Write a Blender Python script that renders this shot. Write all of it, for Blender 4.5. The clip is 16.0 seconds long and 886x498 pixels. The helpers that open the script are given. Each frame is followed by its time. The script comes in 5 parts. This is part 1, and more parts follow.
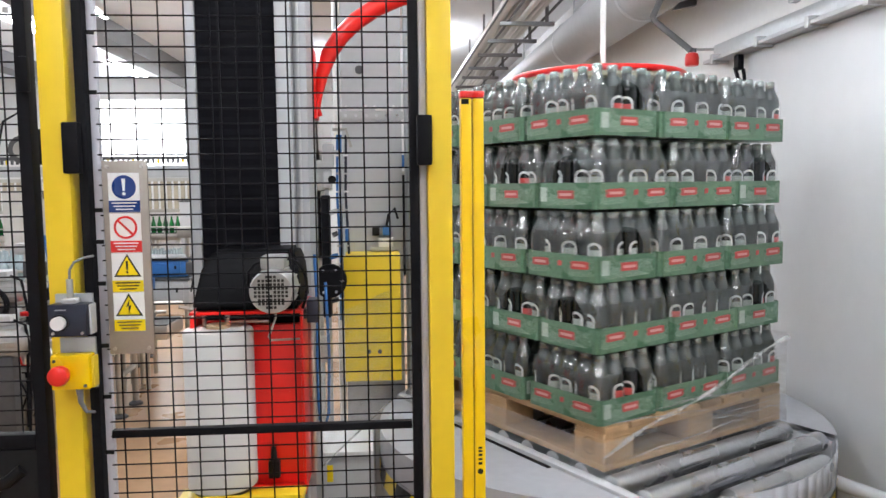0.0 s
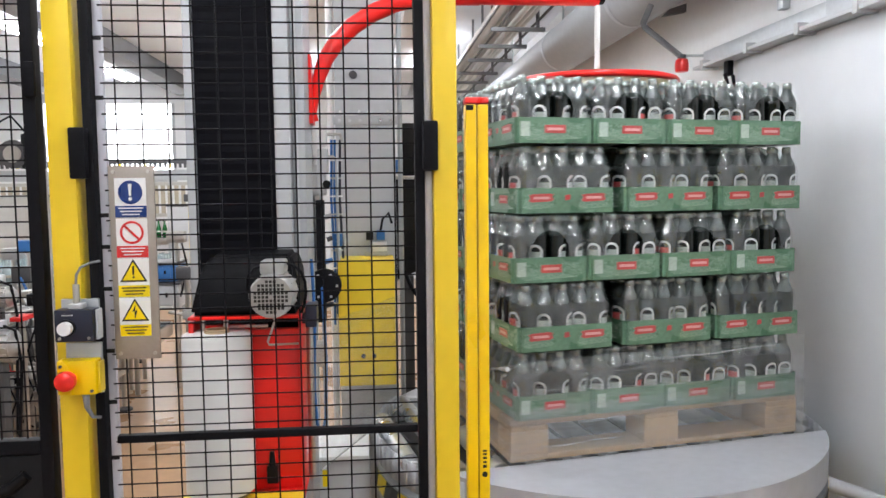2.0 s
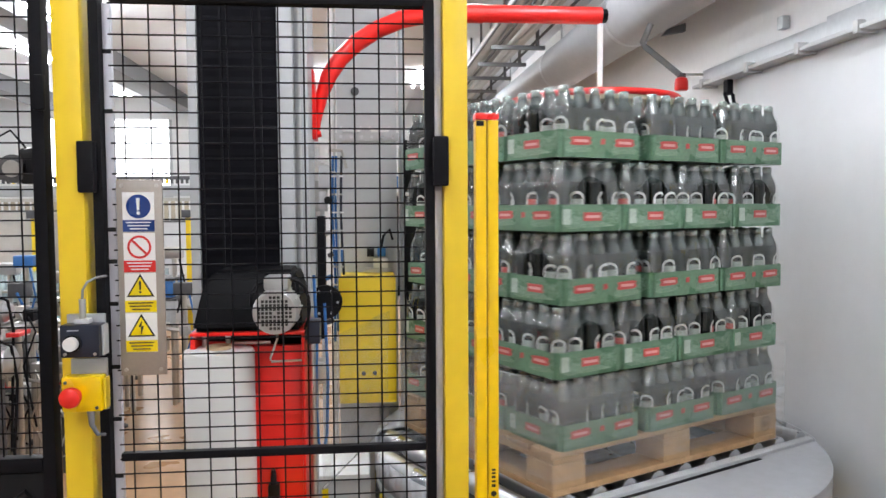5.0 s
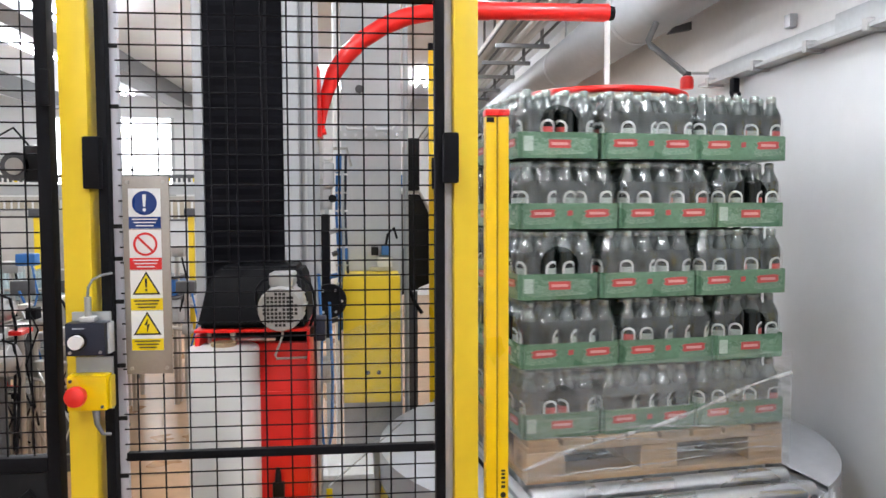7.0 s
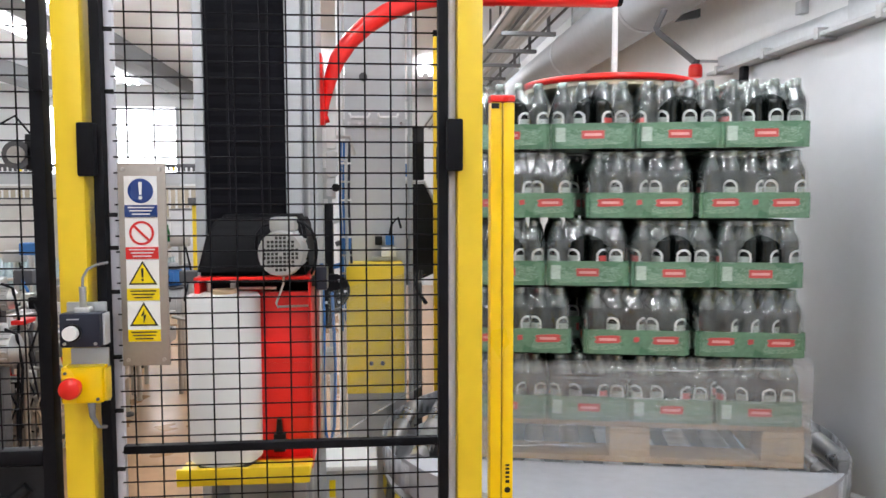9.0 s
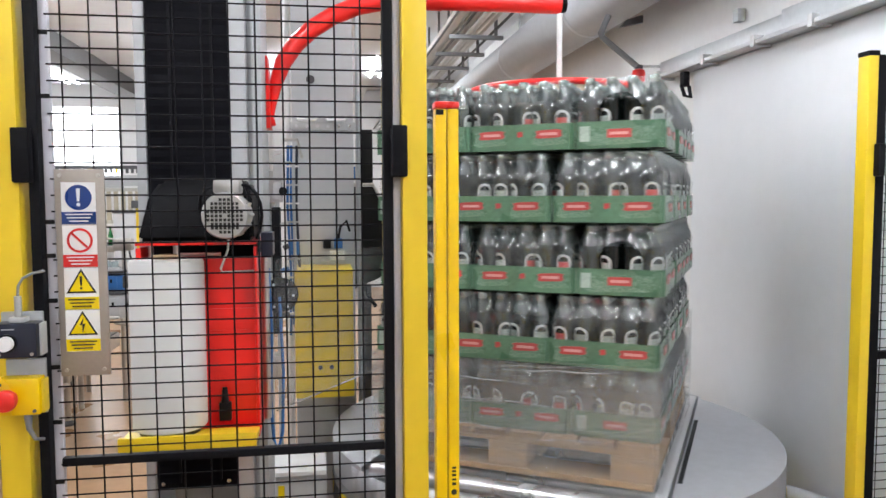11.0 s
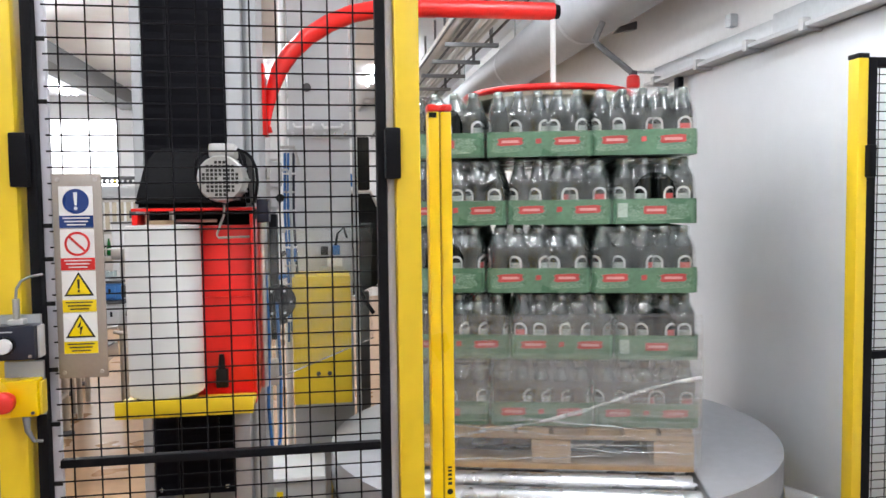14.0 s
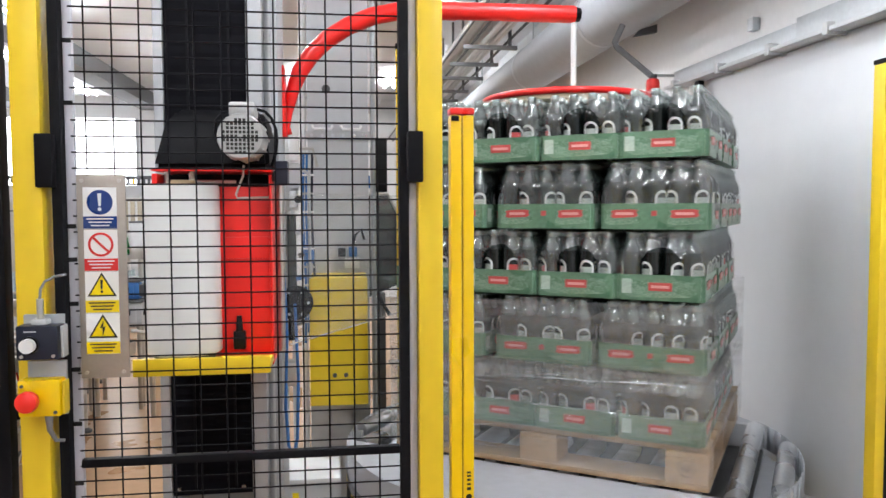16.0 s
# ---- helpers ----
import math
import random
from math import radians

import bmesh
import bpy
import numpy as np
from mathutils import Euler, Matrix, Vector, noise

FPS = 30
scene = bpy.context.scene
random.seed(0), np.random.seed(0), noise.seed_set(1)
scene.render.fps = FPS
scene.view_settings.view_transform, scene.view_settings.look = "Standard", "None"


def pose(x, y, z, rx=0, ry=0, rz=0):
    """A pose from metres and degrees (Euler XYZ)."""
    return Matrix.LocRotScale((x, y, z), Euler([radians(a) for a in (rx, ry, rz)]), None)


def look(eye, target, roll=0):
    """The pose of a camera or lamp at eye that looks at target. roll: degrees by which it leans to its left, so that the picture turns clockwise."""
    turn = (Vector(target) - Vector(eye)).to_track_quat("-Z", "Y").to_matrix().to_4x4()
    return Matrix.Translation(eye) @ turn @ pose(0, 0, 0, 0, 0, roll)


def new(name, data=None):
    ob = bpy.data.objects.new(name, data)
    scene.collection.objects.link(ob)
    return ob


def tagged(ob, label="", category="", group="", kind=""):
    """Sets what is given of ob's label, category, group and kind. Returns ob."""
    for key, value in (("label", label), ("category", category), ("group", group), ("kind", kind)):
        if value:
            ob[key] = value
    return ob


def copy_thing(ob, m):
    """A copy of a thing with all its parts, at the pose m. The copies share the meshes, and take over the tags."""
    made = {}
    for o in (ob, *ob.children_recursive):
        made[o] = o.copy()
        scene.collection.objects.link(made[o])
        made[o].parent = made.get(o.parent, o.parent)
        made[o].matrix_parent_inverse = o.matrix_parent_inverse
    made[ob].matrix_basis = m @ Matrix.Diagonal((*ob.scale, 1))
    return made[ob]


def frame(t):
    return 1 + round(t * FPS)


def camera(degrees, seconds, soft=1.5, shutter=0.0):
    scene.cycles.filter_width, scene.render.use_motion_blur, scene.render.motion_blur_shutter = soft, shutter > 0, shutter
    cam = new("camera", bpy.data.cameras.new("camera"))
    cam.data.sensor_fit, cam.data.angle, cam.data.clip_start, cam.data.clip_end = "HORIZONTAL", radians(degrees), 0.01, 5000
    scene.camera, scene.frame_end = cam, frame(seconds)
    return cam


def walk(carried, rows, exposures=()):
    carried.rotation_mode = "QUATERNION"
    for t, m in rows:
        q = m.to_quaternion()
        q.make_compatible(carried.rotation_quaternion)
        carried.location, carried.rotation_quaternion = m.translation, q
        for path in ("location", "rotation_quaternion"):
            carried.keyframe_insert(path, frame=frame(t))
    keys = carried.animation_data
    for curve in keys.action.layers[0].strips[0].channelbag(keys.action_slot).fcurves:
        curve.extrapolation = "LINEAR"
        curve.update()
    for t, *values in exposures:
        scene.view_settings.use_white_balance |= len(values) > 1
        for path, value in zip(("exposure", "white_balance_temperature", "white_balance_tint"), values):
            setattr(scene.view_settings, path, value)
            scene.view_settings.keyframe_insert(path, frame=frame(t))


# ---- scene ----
cam = camera(60.7, 16.0, shutter=0.5)
PATH = [
    (0, (0.023, 0.004, 1.541), (0.169, 1.992, 1.372), -0.6),
    (0.5, (0.024, -0.006, 1.542), (0.166, 1.982, 1.37), -0.8),
    (1, (0.01, -0.009, 1.541), (0.16, 1.978, 1.371), -0.8),
    (1.5, (-0.005, -0.005, 1.541), (0.166, 1.98, 1.374), -0.7),
    (2, (-0.016, -0.005, 1.543), (0.167, 1.98, 1.385), -0.6),
    (2.5, (-0.019, -0.004, 1.541), (0.167, 1.982, 1.396), -0.7),
    (3, (-0.021, -0.006, 1.542), (0.165, 1.98, 1.402), -0.6),
    (3.5, (-0.032, 0.0, 1.543), (0.159, 1.987, 1.412), -0.4),
    (4, (-0.036, 0.004, 1.541), (0.159, 1.991, 1.422), -0.6),
    (6.5, (-0.058, 0.021, 1.539), (0.143, 2.007, 1.429), 0.2),
    (7, (-0.059, 0.029, 1.536), (0.135, 2.016, 1.422), -0.2),
    (7.5, (-0.061, 0.038, 1.537), (0.124, 2.025, 1.412), -0.4),
    (8, (-0.063, 0.05, 1.537), (0.117, 2.038, 1.401), -0.4),
    (8.5, (-0.056, 0.058, 1.536), (0.118, 2.046, 1.395), -0.4),
    (9, (-0.052, 0.065, 1.533), (0.128, 2.052, 1.393), -0.1),
    (9.5, (-0.044, 0.061, 1.538), (0.162, 2.045, 1.4), 0.3),
    (10, (-0.038, 0.059, 1.537), (0.205, 2.039, 1.403), 0.3),
    (10.2, (-0.042, 0.059, 1.545), (0.228, 2.035, 1.405), 0.5),
    (12.3, (-0.041, 0.041, 1.532), (0.286, 2.011, 1.41), -0.7),
    (12.5, (-0.035, 0.042, 1.531), (0.282, 2.013, 1.412), -0.6),
    (13, (-0.038, 0.039, 1.526), (0.281, 2.01, 1.412), -0.7),
    (13.5, (-0.035, 0.036, 1.526), (0.283, 2.007, 1.414), -0.7),
    (14, (-0.035, 0.035, 1.527), (0.276, 2.008, 1.413), -0.7),
    (14.5, (-0.029, 0.036, 1.529), (0.267, 2.011, 1.416), -0.6),
    (15, (-0.033, 0.035, 1.527), (0.25, 2.012, 1.42), -0.5),
    (15.5, (-0.039, 0.039, 1.526), (0.239, 2.016, 1.423), -0.2),
    (16, (-0.047, 0.043, 1.531), (0.226, 2.022, 1.422), -0.2),
]
walk(cam, [(t, look(eye, target, roll)) for t, eye, target, roll in PATH])

# ---- world and lamps ----
world = bpy.data.worlds.new("world")
scene.world = world
world.use_nodes = True
world.node_tree.nodes["Background"].inputs[0].default_value = (0.75, 0.85, 1.0, 1)
world.node_tree.nodes["Background"].inputs[1].default_value = 0.15
scene.view_settings.exposure = 0.05
# several of these are hidden or off-screen, added to brighten ceiling and right wall
LAMP_ROWS = [(-3.4, 5.5), (-3.4, 8.0), (-3.4, 10.5), (-0.9, -1.2), (-0.9, 1.3), (-0.9, 4.2), (0.63, 9.4), (0.9, -0.6), (0.9, 1.6), (0.5, 4.3), (-3.4, 2.0), (-1.4, 9.0), (-2.6, 6.7), (-4.9, 8.0), (-0.35, 10.6)]
LAMP_Z = 3.12
LAMP_POWER = 8.0
for lx, ly in LAMP_ROWS:
    data = bpy.data.lights.new("tube_light", "AREA")
    data.shape, data.size, data.size_y, data.energy, data.color = "RECTANGLE", 0.16, 1.3, LAMP_POWER, (0.915, 0.955, 1.0)
    ob = new("tube_light", data)
    ob.matrix_basis = pose(lx, ly, LAMP_Z - 0.06)

# ---- materials ----
MATS = {}


def mat(name, color, rough=0.5, metal=0.0, vary=0.12, grain=18.0, bump=0.05, coat=0.0, emit=0.0, rvary=0.12, spec=0.5):
    """Procedural surface with stains at two scales, uneven gloss and fine relief."""
    if name in MATS:
        return MATS[name]
    m = bpy.data.materials.new(name)
    m.use_nodes = True
    n, l = m.node_tree.nodes, m.node_tree.links
    b = n["Principled BSDF"]
    b.inputs["Metallic"].default_value = metal
    b.inputs["Coat Weight"].default_value = coat
    b.inputs["Specular IOR Level"].default_value = spec
    tc = n.new("ShaderNodeTexCoord")
    big, fine = n.new("ShaderNodeTexNoise"), n.new("ShaderNodeTexNoise")
    big.inputs["Scale"].default_value, big.inputs["Detail"].default_value = grain * 0.15, 4
    fine.inputs["Scale"].default_value, fine.inputs["Detail"].default_value = grain * 2.2, 3
    for k in (big, fine):
        l.new(tc.outputs["Object"], k.inputs["Vector"])
    add = n.new("ShaderNodeMath")
    add.operation = "MULTIPLY_ADD"
    l.new(fine.outputs["Fac"], add.inputs[0])
    add.inputs[1].default_value = 0.4
    half = n.new("ShaderNodeMath")
    half.operation = "MULTIPLY"
    l.new(big.outputs["Fac"], half.inputs[0])
    half.inputs[1].default_value = 0.6
    l.new(half.outputs[0], add.inputs[2])
    ramp = n.new("ShaderNodeValToRGB")
    e = ramp.color_ramp.elements
    e[0].position, e[1].position = 0.3, 0.7
    e[0].color = (*[max(0.0, c * (1 - vary)) for c in color], 1)
    e[1].color = (*[min(1.0, c * (1 + vary)) for c in color], 1)
    l.new(add.outputs[0], ramp.inputs[0])
    l.new(ramp.outputs[0], b.inputs["Base Color"])
    mr = n.new("ShaderNodeMapRange")
    mr.inputs["To Min"].default_value, mr.inputs["To Max"].default_value = max(0.02, rough - rvary), min(1.0, rough + rvary)
    l.new(big.outputs["Fac"], mr.inputs["Value"])
    l.new(mr.outputs[0], b.inputs["Roughness"])
    if bump:
        bp = n.new("ShaderNodeBump")
        bp.inputs["Strength"].default_value, bp.inputs["Distance"].default_value = bump, 0.004
        l.new(fine.outputs["Fac"], bp.inputs["Height"])
        l.new(bp.outputs[0], b.inputs["Normal"])
    if emit:
        b.inputs["Emission Color"].default_value = (*color, 1)
        b.inputs["Emission Strength"].default_value = emit
    MATS[name] = m
    return m


def film_mat(name, color, cover, rough=0.12, spread=0.25, scale=9.0, stretch=(1, 1, 1), gloss=0.06, relief=0.5):
    """Thin clear plastic: mostly see-through, part glossy haze in uneven streaks."""
    m = bpy.data.materials.new(name)
    m.use_nodes = True
    n, l = m.node_tree.nodes, m.node_tree.links
    b, out = n["Principled BSDF"], n["Material Output"]
    b.inputs["Base Color"].default_value = (*color, 1)
    b.inputs["Roughness"].default_value = rough
    b.inputs["Specular IOR Level"].default_value = 0.9
    tr, mix = n.new("ShaderNodeBsdfTransparent"), n.new("ShaderNodeMixShader")
    tc, mp, nz = n.new("ShaderNodeTexCoord"), n.new("ShaderNodeMapping"), n.new("ShaderNodeTexNoise")
    mp.inputs["Scale"].default_value = stretch
    nz.inputs["Scale"].default_value, nz.inputs["Detail"].default_value = scale, 5
    l.new(tc.outputs["Object"], mp.inputs[0])
    l.new(mp.outputs[0], nz.inputs["Vector"])
    mr = n.new("ShaderNodeMapRange")
    mr.inputs["From Min"].default_value, mr.inputs["From Max"].default_value = 0.3, 0.72
    mr.inputs["To Min"].default_value, mr.inputs["To Max"].default_value = max(0.0, cover - spread), min(1.0, cover + spread)
    l.new(nz.outputs["Fac"], mr.inputs["Value"])
    l.new(mr.outputs[0], mix.inputs[0])
    l.new(tr.outputs[0], mix.inputs[1])
    l.new(b.outputs[0], mix.inputs[2])
    shine, top = n.new("ShaderNodeBsdfGlossy"), n.new("ShaderNodeMixShader")
    shine.inputs["Roughness"].default_value = rough
    top.inputs[0].default_value = gloss
    l.new(mix.outputs[0], top.inputs[1])
    l.new(shine.outputs[0], top.inputs[2])
    l.new(top.outputs[0], out.inputs[0])
    bp = n.new("ShaderNodeBump")
    bp.inputs["Strength"].default_value, bp.inputs["Distance"].default_value = relief, 0.01
    l.new(nz.outputs["Fac"], bp.inputs["Height"])
    l.new(bp.outputs[0], b.inputs["Normal"])
    l.new(bp.outputs[0], shine.inputs["Normal"])
    return m


YELLOW = mat("yellow_powder_coat", (0.8, 0.56, 0.02), 0.38, vary=0.05, bump=0.03)
CURTAIN = mat("light_curtain_yellow", (0.9, 0.6, 0.0), 0.3, vary=0.04, bump=0.01)
BLACK = mat("black_powder_coat", (0.007, 0.007, 0.009), 0.55, vary=0.2, spec=0.1)
BLACK_GLOSS = mat("black_plastic", (0.007, 0.007, 0.008), 0.35, vary=0.2, bump=0.01, spec=0.2)
BELLOWS = mat("black_bellows_fabric", (0.004, 0.004, 0.006), 0.65, vary=0.25, grain=30, spec=0.06)
RED = mat("red_machine_paint", (0.8, 0.014, 0.011), 0.33, vary=0.08, bump=0.02, coat=0.2)
RED_PLASTIC = mat("red_plastic", (0.75, 0.02, 0.015), 0.3, vary=0.05, bump=0.01)
STEEL = mat("stainless_steel", (0.55, 0.53, 0.5), 0.33, metal=1.0, vary=0.1, grain=40)
BRUSHED = mat("brushed_sign_plate", (0.42, 0.38, 0.34), 0.45, metal=0.75, vary=0.08, grain=60)
ZINC = mat("zinc_roller", (0.62, 0.63, 0.65), 0.28, metal=0.9, vary=0.15, grain=25)
GREY = mat("light_grey_machine_paint", (0.5, 0.51, 0.52), 0.45, vary=0.06)
PALE = mat("pale_grey_panel", (0.52, 0.53, 0.55), 0.5, vary=0.05)
MAST = mat("mast_grey_paint", (0.4, 0.41, 0.43), 0.45, vary=0.05)
PLATE = mat("grey_turntable_plate", (0.42, 0.43, 0.46), 0.42, vary=0.1, grain=10)
DARK = mat("dark_grey_steel", (0.07, 0.07, 0.075), 0.5, vary=0.2)
ALU = mat("cast_aluminium", (0.5, 0.5, 0.5), 0.42, metal=0.7, vary=0.12)
BLUE = mat("blue_plastic", (0.03, 0.15, 0.42), 0.4)
NAVY = mat("navy_box_plastic", (0.012, 0.016, 0.035), 0.35)
WHITE = mat("white_plastic", (0.8, 0.8, 0.8), 0.35, vary=0.03, bump=0.01)
ROLL = mat("white_film_roll", (0.66, 0.66, 0.66), 0.4, vary=0.03, grain=8, bump=0.03)
CARD = mat("cardboard_core", (0.42, 0.3, 0.18), 0.8)
WALL = mat("white_wall_panel", (0.76, 0.78, 0.81), 0.42, vary=0.03, grain=5, bump=0.02)
WALL_BRICK = mat("white_painted_wall", (0.8, 0.8, 0.8), 0.75, vary=0.04, grain=12, bump=0.1)
CEIL = mat("ceiling_paint", (0.82, 0.83, 0.86), 0.85, vary=0.05)
BEAM = mat("beam_paint", (0.2, 0.2, 0.21), 0.8)
FLOOR = mat("ochre_floor_coating", (0.36, 0.21, 0.11), 0.3, vary=0.2, grain=6)
PIPE = mat("insulated_duct", (0.38, 0.39, 0.41), 0.5, vary=0.08, grain=7, bump=0.12)
GALV = mat("galvanised_rail", (0.5, 0.52, 0.54), 0.4, metal=0.6, vary=0.1)
SIGN_WHITE = mat("sign_white", (0.85, 0.85, 0.85), 0.3, vary=0.02, bump=0)
SIGN_BLUE = mat("sign_blue", (0.01, 0.04, 0.2), 0.3, vary=0.04, bump=0)
SIGN_RED = mat("sign_red", (0.7, 0.02, 0.02), 0.3, vary=0.04, bump=0)
PROFILE = mat("pale_aluminium_profile", (0.6, 0.6, 0.66), 0.4, metal=0.15, vary=0.06)
PRINT_RED = mat("red_print", (0.44, 0.055, 0.05), 0.35, vary=0.15, grain=60, bump=0)
SIGN_YELLOW = mat("sign_yellow", (0.9, 0.68, 0.0), 0.3, vary=0.04, bump=0)
INK = mat("black_ink", (0.01, 0.01, 0.01), 0.4, vary=0.05, bump=0)


def bottle_mat():
    """Glass bottle: dark where the drink stands; light coming through the empty neck is painted in as paler colour."""
    m = mat("bottle_glass", (0.005, 0.007, 0.0065), 0.08, vary=0.35, grain=9, bump=0, rvary=0.05, spec=0.4)
    n, l = m.node_tree.nodes, m.node_tree.links
    b = n["Principled BSDF"]
    tc, sep, level, mix = n.new("ShaderNodeTexCoord"), n.new("ShaderNodeSeparateXYZ"), n.new("ShaderNodeMapRange"), n.new("ShaderNodeMix")
    mix.data_type = "RGBA"
    l.new(tc.outputs["Object"], sep.inputs[0])
    l.new(sep.outputs["Z"], level.inputs["Value"])
    level.inputs["From Min"].default_value, level.inputs["From Max"].default_value = 0.158, 0.186
    l.new(level.outputs[0], mix.inputs["Factor"])
    l.new(b.inputs["Base Color"].links[0].from_socket, mix.inputs["A"])
    mix.inputs["B"].default_value = (0.035, 0.045, 0.043, 1)
    l.new(mix.outputs["Result"], b.inputs["Base Color"])
    return m


def print_mat(name, ground, leaf):
    """Printed film with a fine leaf pattern in a paler ink."""
    m = mat(name, ground, 0.28, vary=0.25, grain=30, bump=0.02)
    n, l = m.node_tree.nodes, m.node_tree.links
    b = n["Principled BSDF"]
    tc, cell, nz, ramp, mix = n.new("ShaderNodeTexCoord"), n.new("ShaderNodeTexVoronoi"), n.new("ShaderNodeTexNoise"), n.new("ShaderNodeValToRGB"), n.new("ShaderNodeMix")
    mix.data_type = "RGBA"
    cell.feature, cell.inputs["Scale"].default_value = "DISTANCE_TO_EDGE", 95
    nz.inputs["Scale"].default_value, nz.inputs["Detail"].default_value = 60, 3
    shift = n.new("ShaderNodeVectorMath")
    shift.operation = "MULTIPLY_ADD"
    shift.inputs[1].default_value = (0.03, 0.03, 0.03)
    l.new(tc.outputs["Object"], nz.inputs["Vector"])
    l.new(nz.outputs["Color"], shift.inputs[0])
    l.new(tc.outputs["Object"], shift.inputs[2])
    l.new(shift.outputs[0], cell.inputs["Vector"])
    e = ramp.color_ramp.elements
    e[0].position, e[1].position = 0.05, 0.22
    l.new(cell.outputs["Distance"], ramp.inputs[0])
    l.new(ramp.outputs[0], mix.inputs["Factor"])
    l.new(b.inputs["Base Color"].links[0].from_socket, mix.inputs["A"])
    mix.inputs["B"].default_value = (*leaf, 1)
    l.new(mix.outputs["Result"], b.inputs["Base Color"])
    return m


GLASS = bottle_mat()
CAP = mat("silver_cap", (0.3, 0.34, 0.32), 0.22, metal=0.85, vary=0.1, bump=0)
LABEL_WHITE = mat("label_white", (0.55, 0.56, 0.55), 0.5, vary=0.05, bump=0)
GREEN = mat("green_printed_film", (0.085, 0.17, 0.105), 0.28, vary=0.35, grain=30, bump=0.02)
GREEN_PALE = print_mat("pale_green_print", (0.1, 0.19, 0.12), (0.19, 0.285, 0.215))
BOTTLE_GREEN = mat("green_bottle_glass", (0.01, 0.13, 0.03), 0.15, vary=0.2, bump=0)
WOOD = mat("pallet_pine", (0.43, 0.27, 0.135), 0.7, vary=0.25, grain=12, bump=0.15)
WOOD_DARK = mat("pallet_old_plank", (0.31, 0.2, 0.11), 0.75, vary=0.25, grain=12, bump=0.15)
CREAM = mat("cream_pad", (0.62, 0.52, 0.36), 0.7)
GLOW = mat("fluorescent_tube", (0.915, 0.955, 1.0), 0.4, vary=0.0, bump=0, emit=58.0)
SKYGLOW = mat("bright_window", (0.95, 0.97, 1.0), 0.4, vary=0.0, bump=0, emit=4.5)
SHRINK = film_mat("shrink_film", (0.66, 0.8, 0.78), 0.055, rough=0.12, spread=0.05, scale=22, gloss=0.095, relief=0.15)
# the stretched pale streaks paint thin bright highlights into the wound film's cover
STRETCH = film_mat("stretch_film", (0.78, 0.86, 0.9), 0.02, rough=0.13, spread=0.11, scale=4, stretch=(0.6, 0.6, 30), gloss=0.07, relief=0.45)
STRETCH_MORE = film_mat("stretch_film_layers", (0.8, 0.86, 0.9), 0.075, rough=0.15, spread=0.13, scale=4, stretch=(0.6, 0.6, 24), gloss=0.075, relief=0.4)
WEB = film_mat("film_web", (0.8, 0.84, 0.88), 0.13, rough=0.1, spread=0.1, scale=4, stretch=(1, 1, 5))
CREASE = film_mat("film_crease", (0.9, 0.92, 0.93), 0.45, rough=0.15, spread=0.3, scale=14, gloss=0.25)
ROPE = film_mat("film_edge", (0.85, 0.85, 0.84), 0.3, rough=0.2, spread=0.25, scale=14)

# ---- mesh helpers ----


def mesh_of(bm, name, material):
    me = bpy.data.meshes.new(name)
    bmesh.ops.recalc_face_normals(bm, faces=bm.faces)
    bm.to_mesh(me)
    bm.free()
    for m in material if isinstance(material, (list, tuple)) else [material]:
        me.materials.append(m)
    return me


def smooth(me):
    me.shade_smooth()
    me.set_sharp_from_angle(angle=radians(38))
    return me


def part(name, bm, material, parent=None, label="", round_=True):
    me = mesh_of(bm, name, material) if isinstance(bm, bmesh.types.BMesh) else bm
    if round_ and isinstance(bm, bmesh.types.BMesh):
        smooth(me)
    ob = new(name, me)
    ob.parent = parent
    return tagged(ob, label)


def empty(name, label, category, group="", m=None, kind=""):
    ob = new(name)
    ob.empty_display_size = 0.1
    if m is not None:
        ob.matrix_basis = m
    return tagged(ob, label, category, group, kind)


def box(bm, x0, x1, y0, y1, z0, z1, bevel=0.0, mi=0):
    vs = [bm.verts.new(p) for p in ((x0, y0, z0), (x1, y0, z0), (x1, y1, z0), (x0, y1, z0), (x0, y0, z1), (x1, y0, z1), (x1, y1, z1), (x0, y1, z1))]
    fs = [bm.faces.new([vs[i] for i in q]) for q in ((3, 2, 1, 0), (4, 5, 6, 7), (0, 1, 5, 4), (1, 2, 6, 5), (2, 3, 7, 6), (3, 0, 4, 7))]
    for f in fs:
        f.material_index = mi
    if bevel:
        es = list({e for f in fs for e in f.edges})
        bmesh.ops.bevel(bm, geom=es, offset=bevel, segments=2, affect="EDGES", profile=0.6)
    return bm


def B(*a, **k):
    return box(bmesh.new(), *a, **k)


def tube(bm, pts, radii, n=12, caps=True, mi=0):
    """A round bar through points, with a radius at each."""
    pts = [Vector(p) for p in pts]
    if not isinstance(radii, (list, tuple)):
        radii = [radii] * len(pts)
    rings, up = [], None
    for i, p in enumerate(pts):
        d = (pts[min(i + 1, len(pts) - 1)] - pts[max(i - 1, 0)]).normalized()
        a = d.orthogonal().normalized() if up is None else (up - d * up.dot(d)).normalized()
        up, c = a, d.cross(a)
        rings.append([bm.verts.new(p + radii[i] * (math.cos(2 * math.pi * k / n) * a + math.sin(2 * math.pi * k / n) * c)) for k in range(n)])
    for r0, r1 in zip(rings, rings[1:]):
        for k in range(n):
            bm.faces.new((r0[k], r0[(k + 1) % n], r1[(k + 1) % n], r1[k])).material_index = mi
    if caps:
        bm.faces.new(list(reversed(rings[0]))).material_index = mi
        bm.faces.new(rings[-1]).material_index = mi
    return bm


def T(pts, r, n=12):
    return tube(bmesh.new(), pts, r, n)


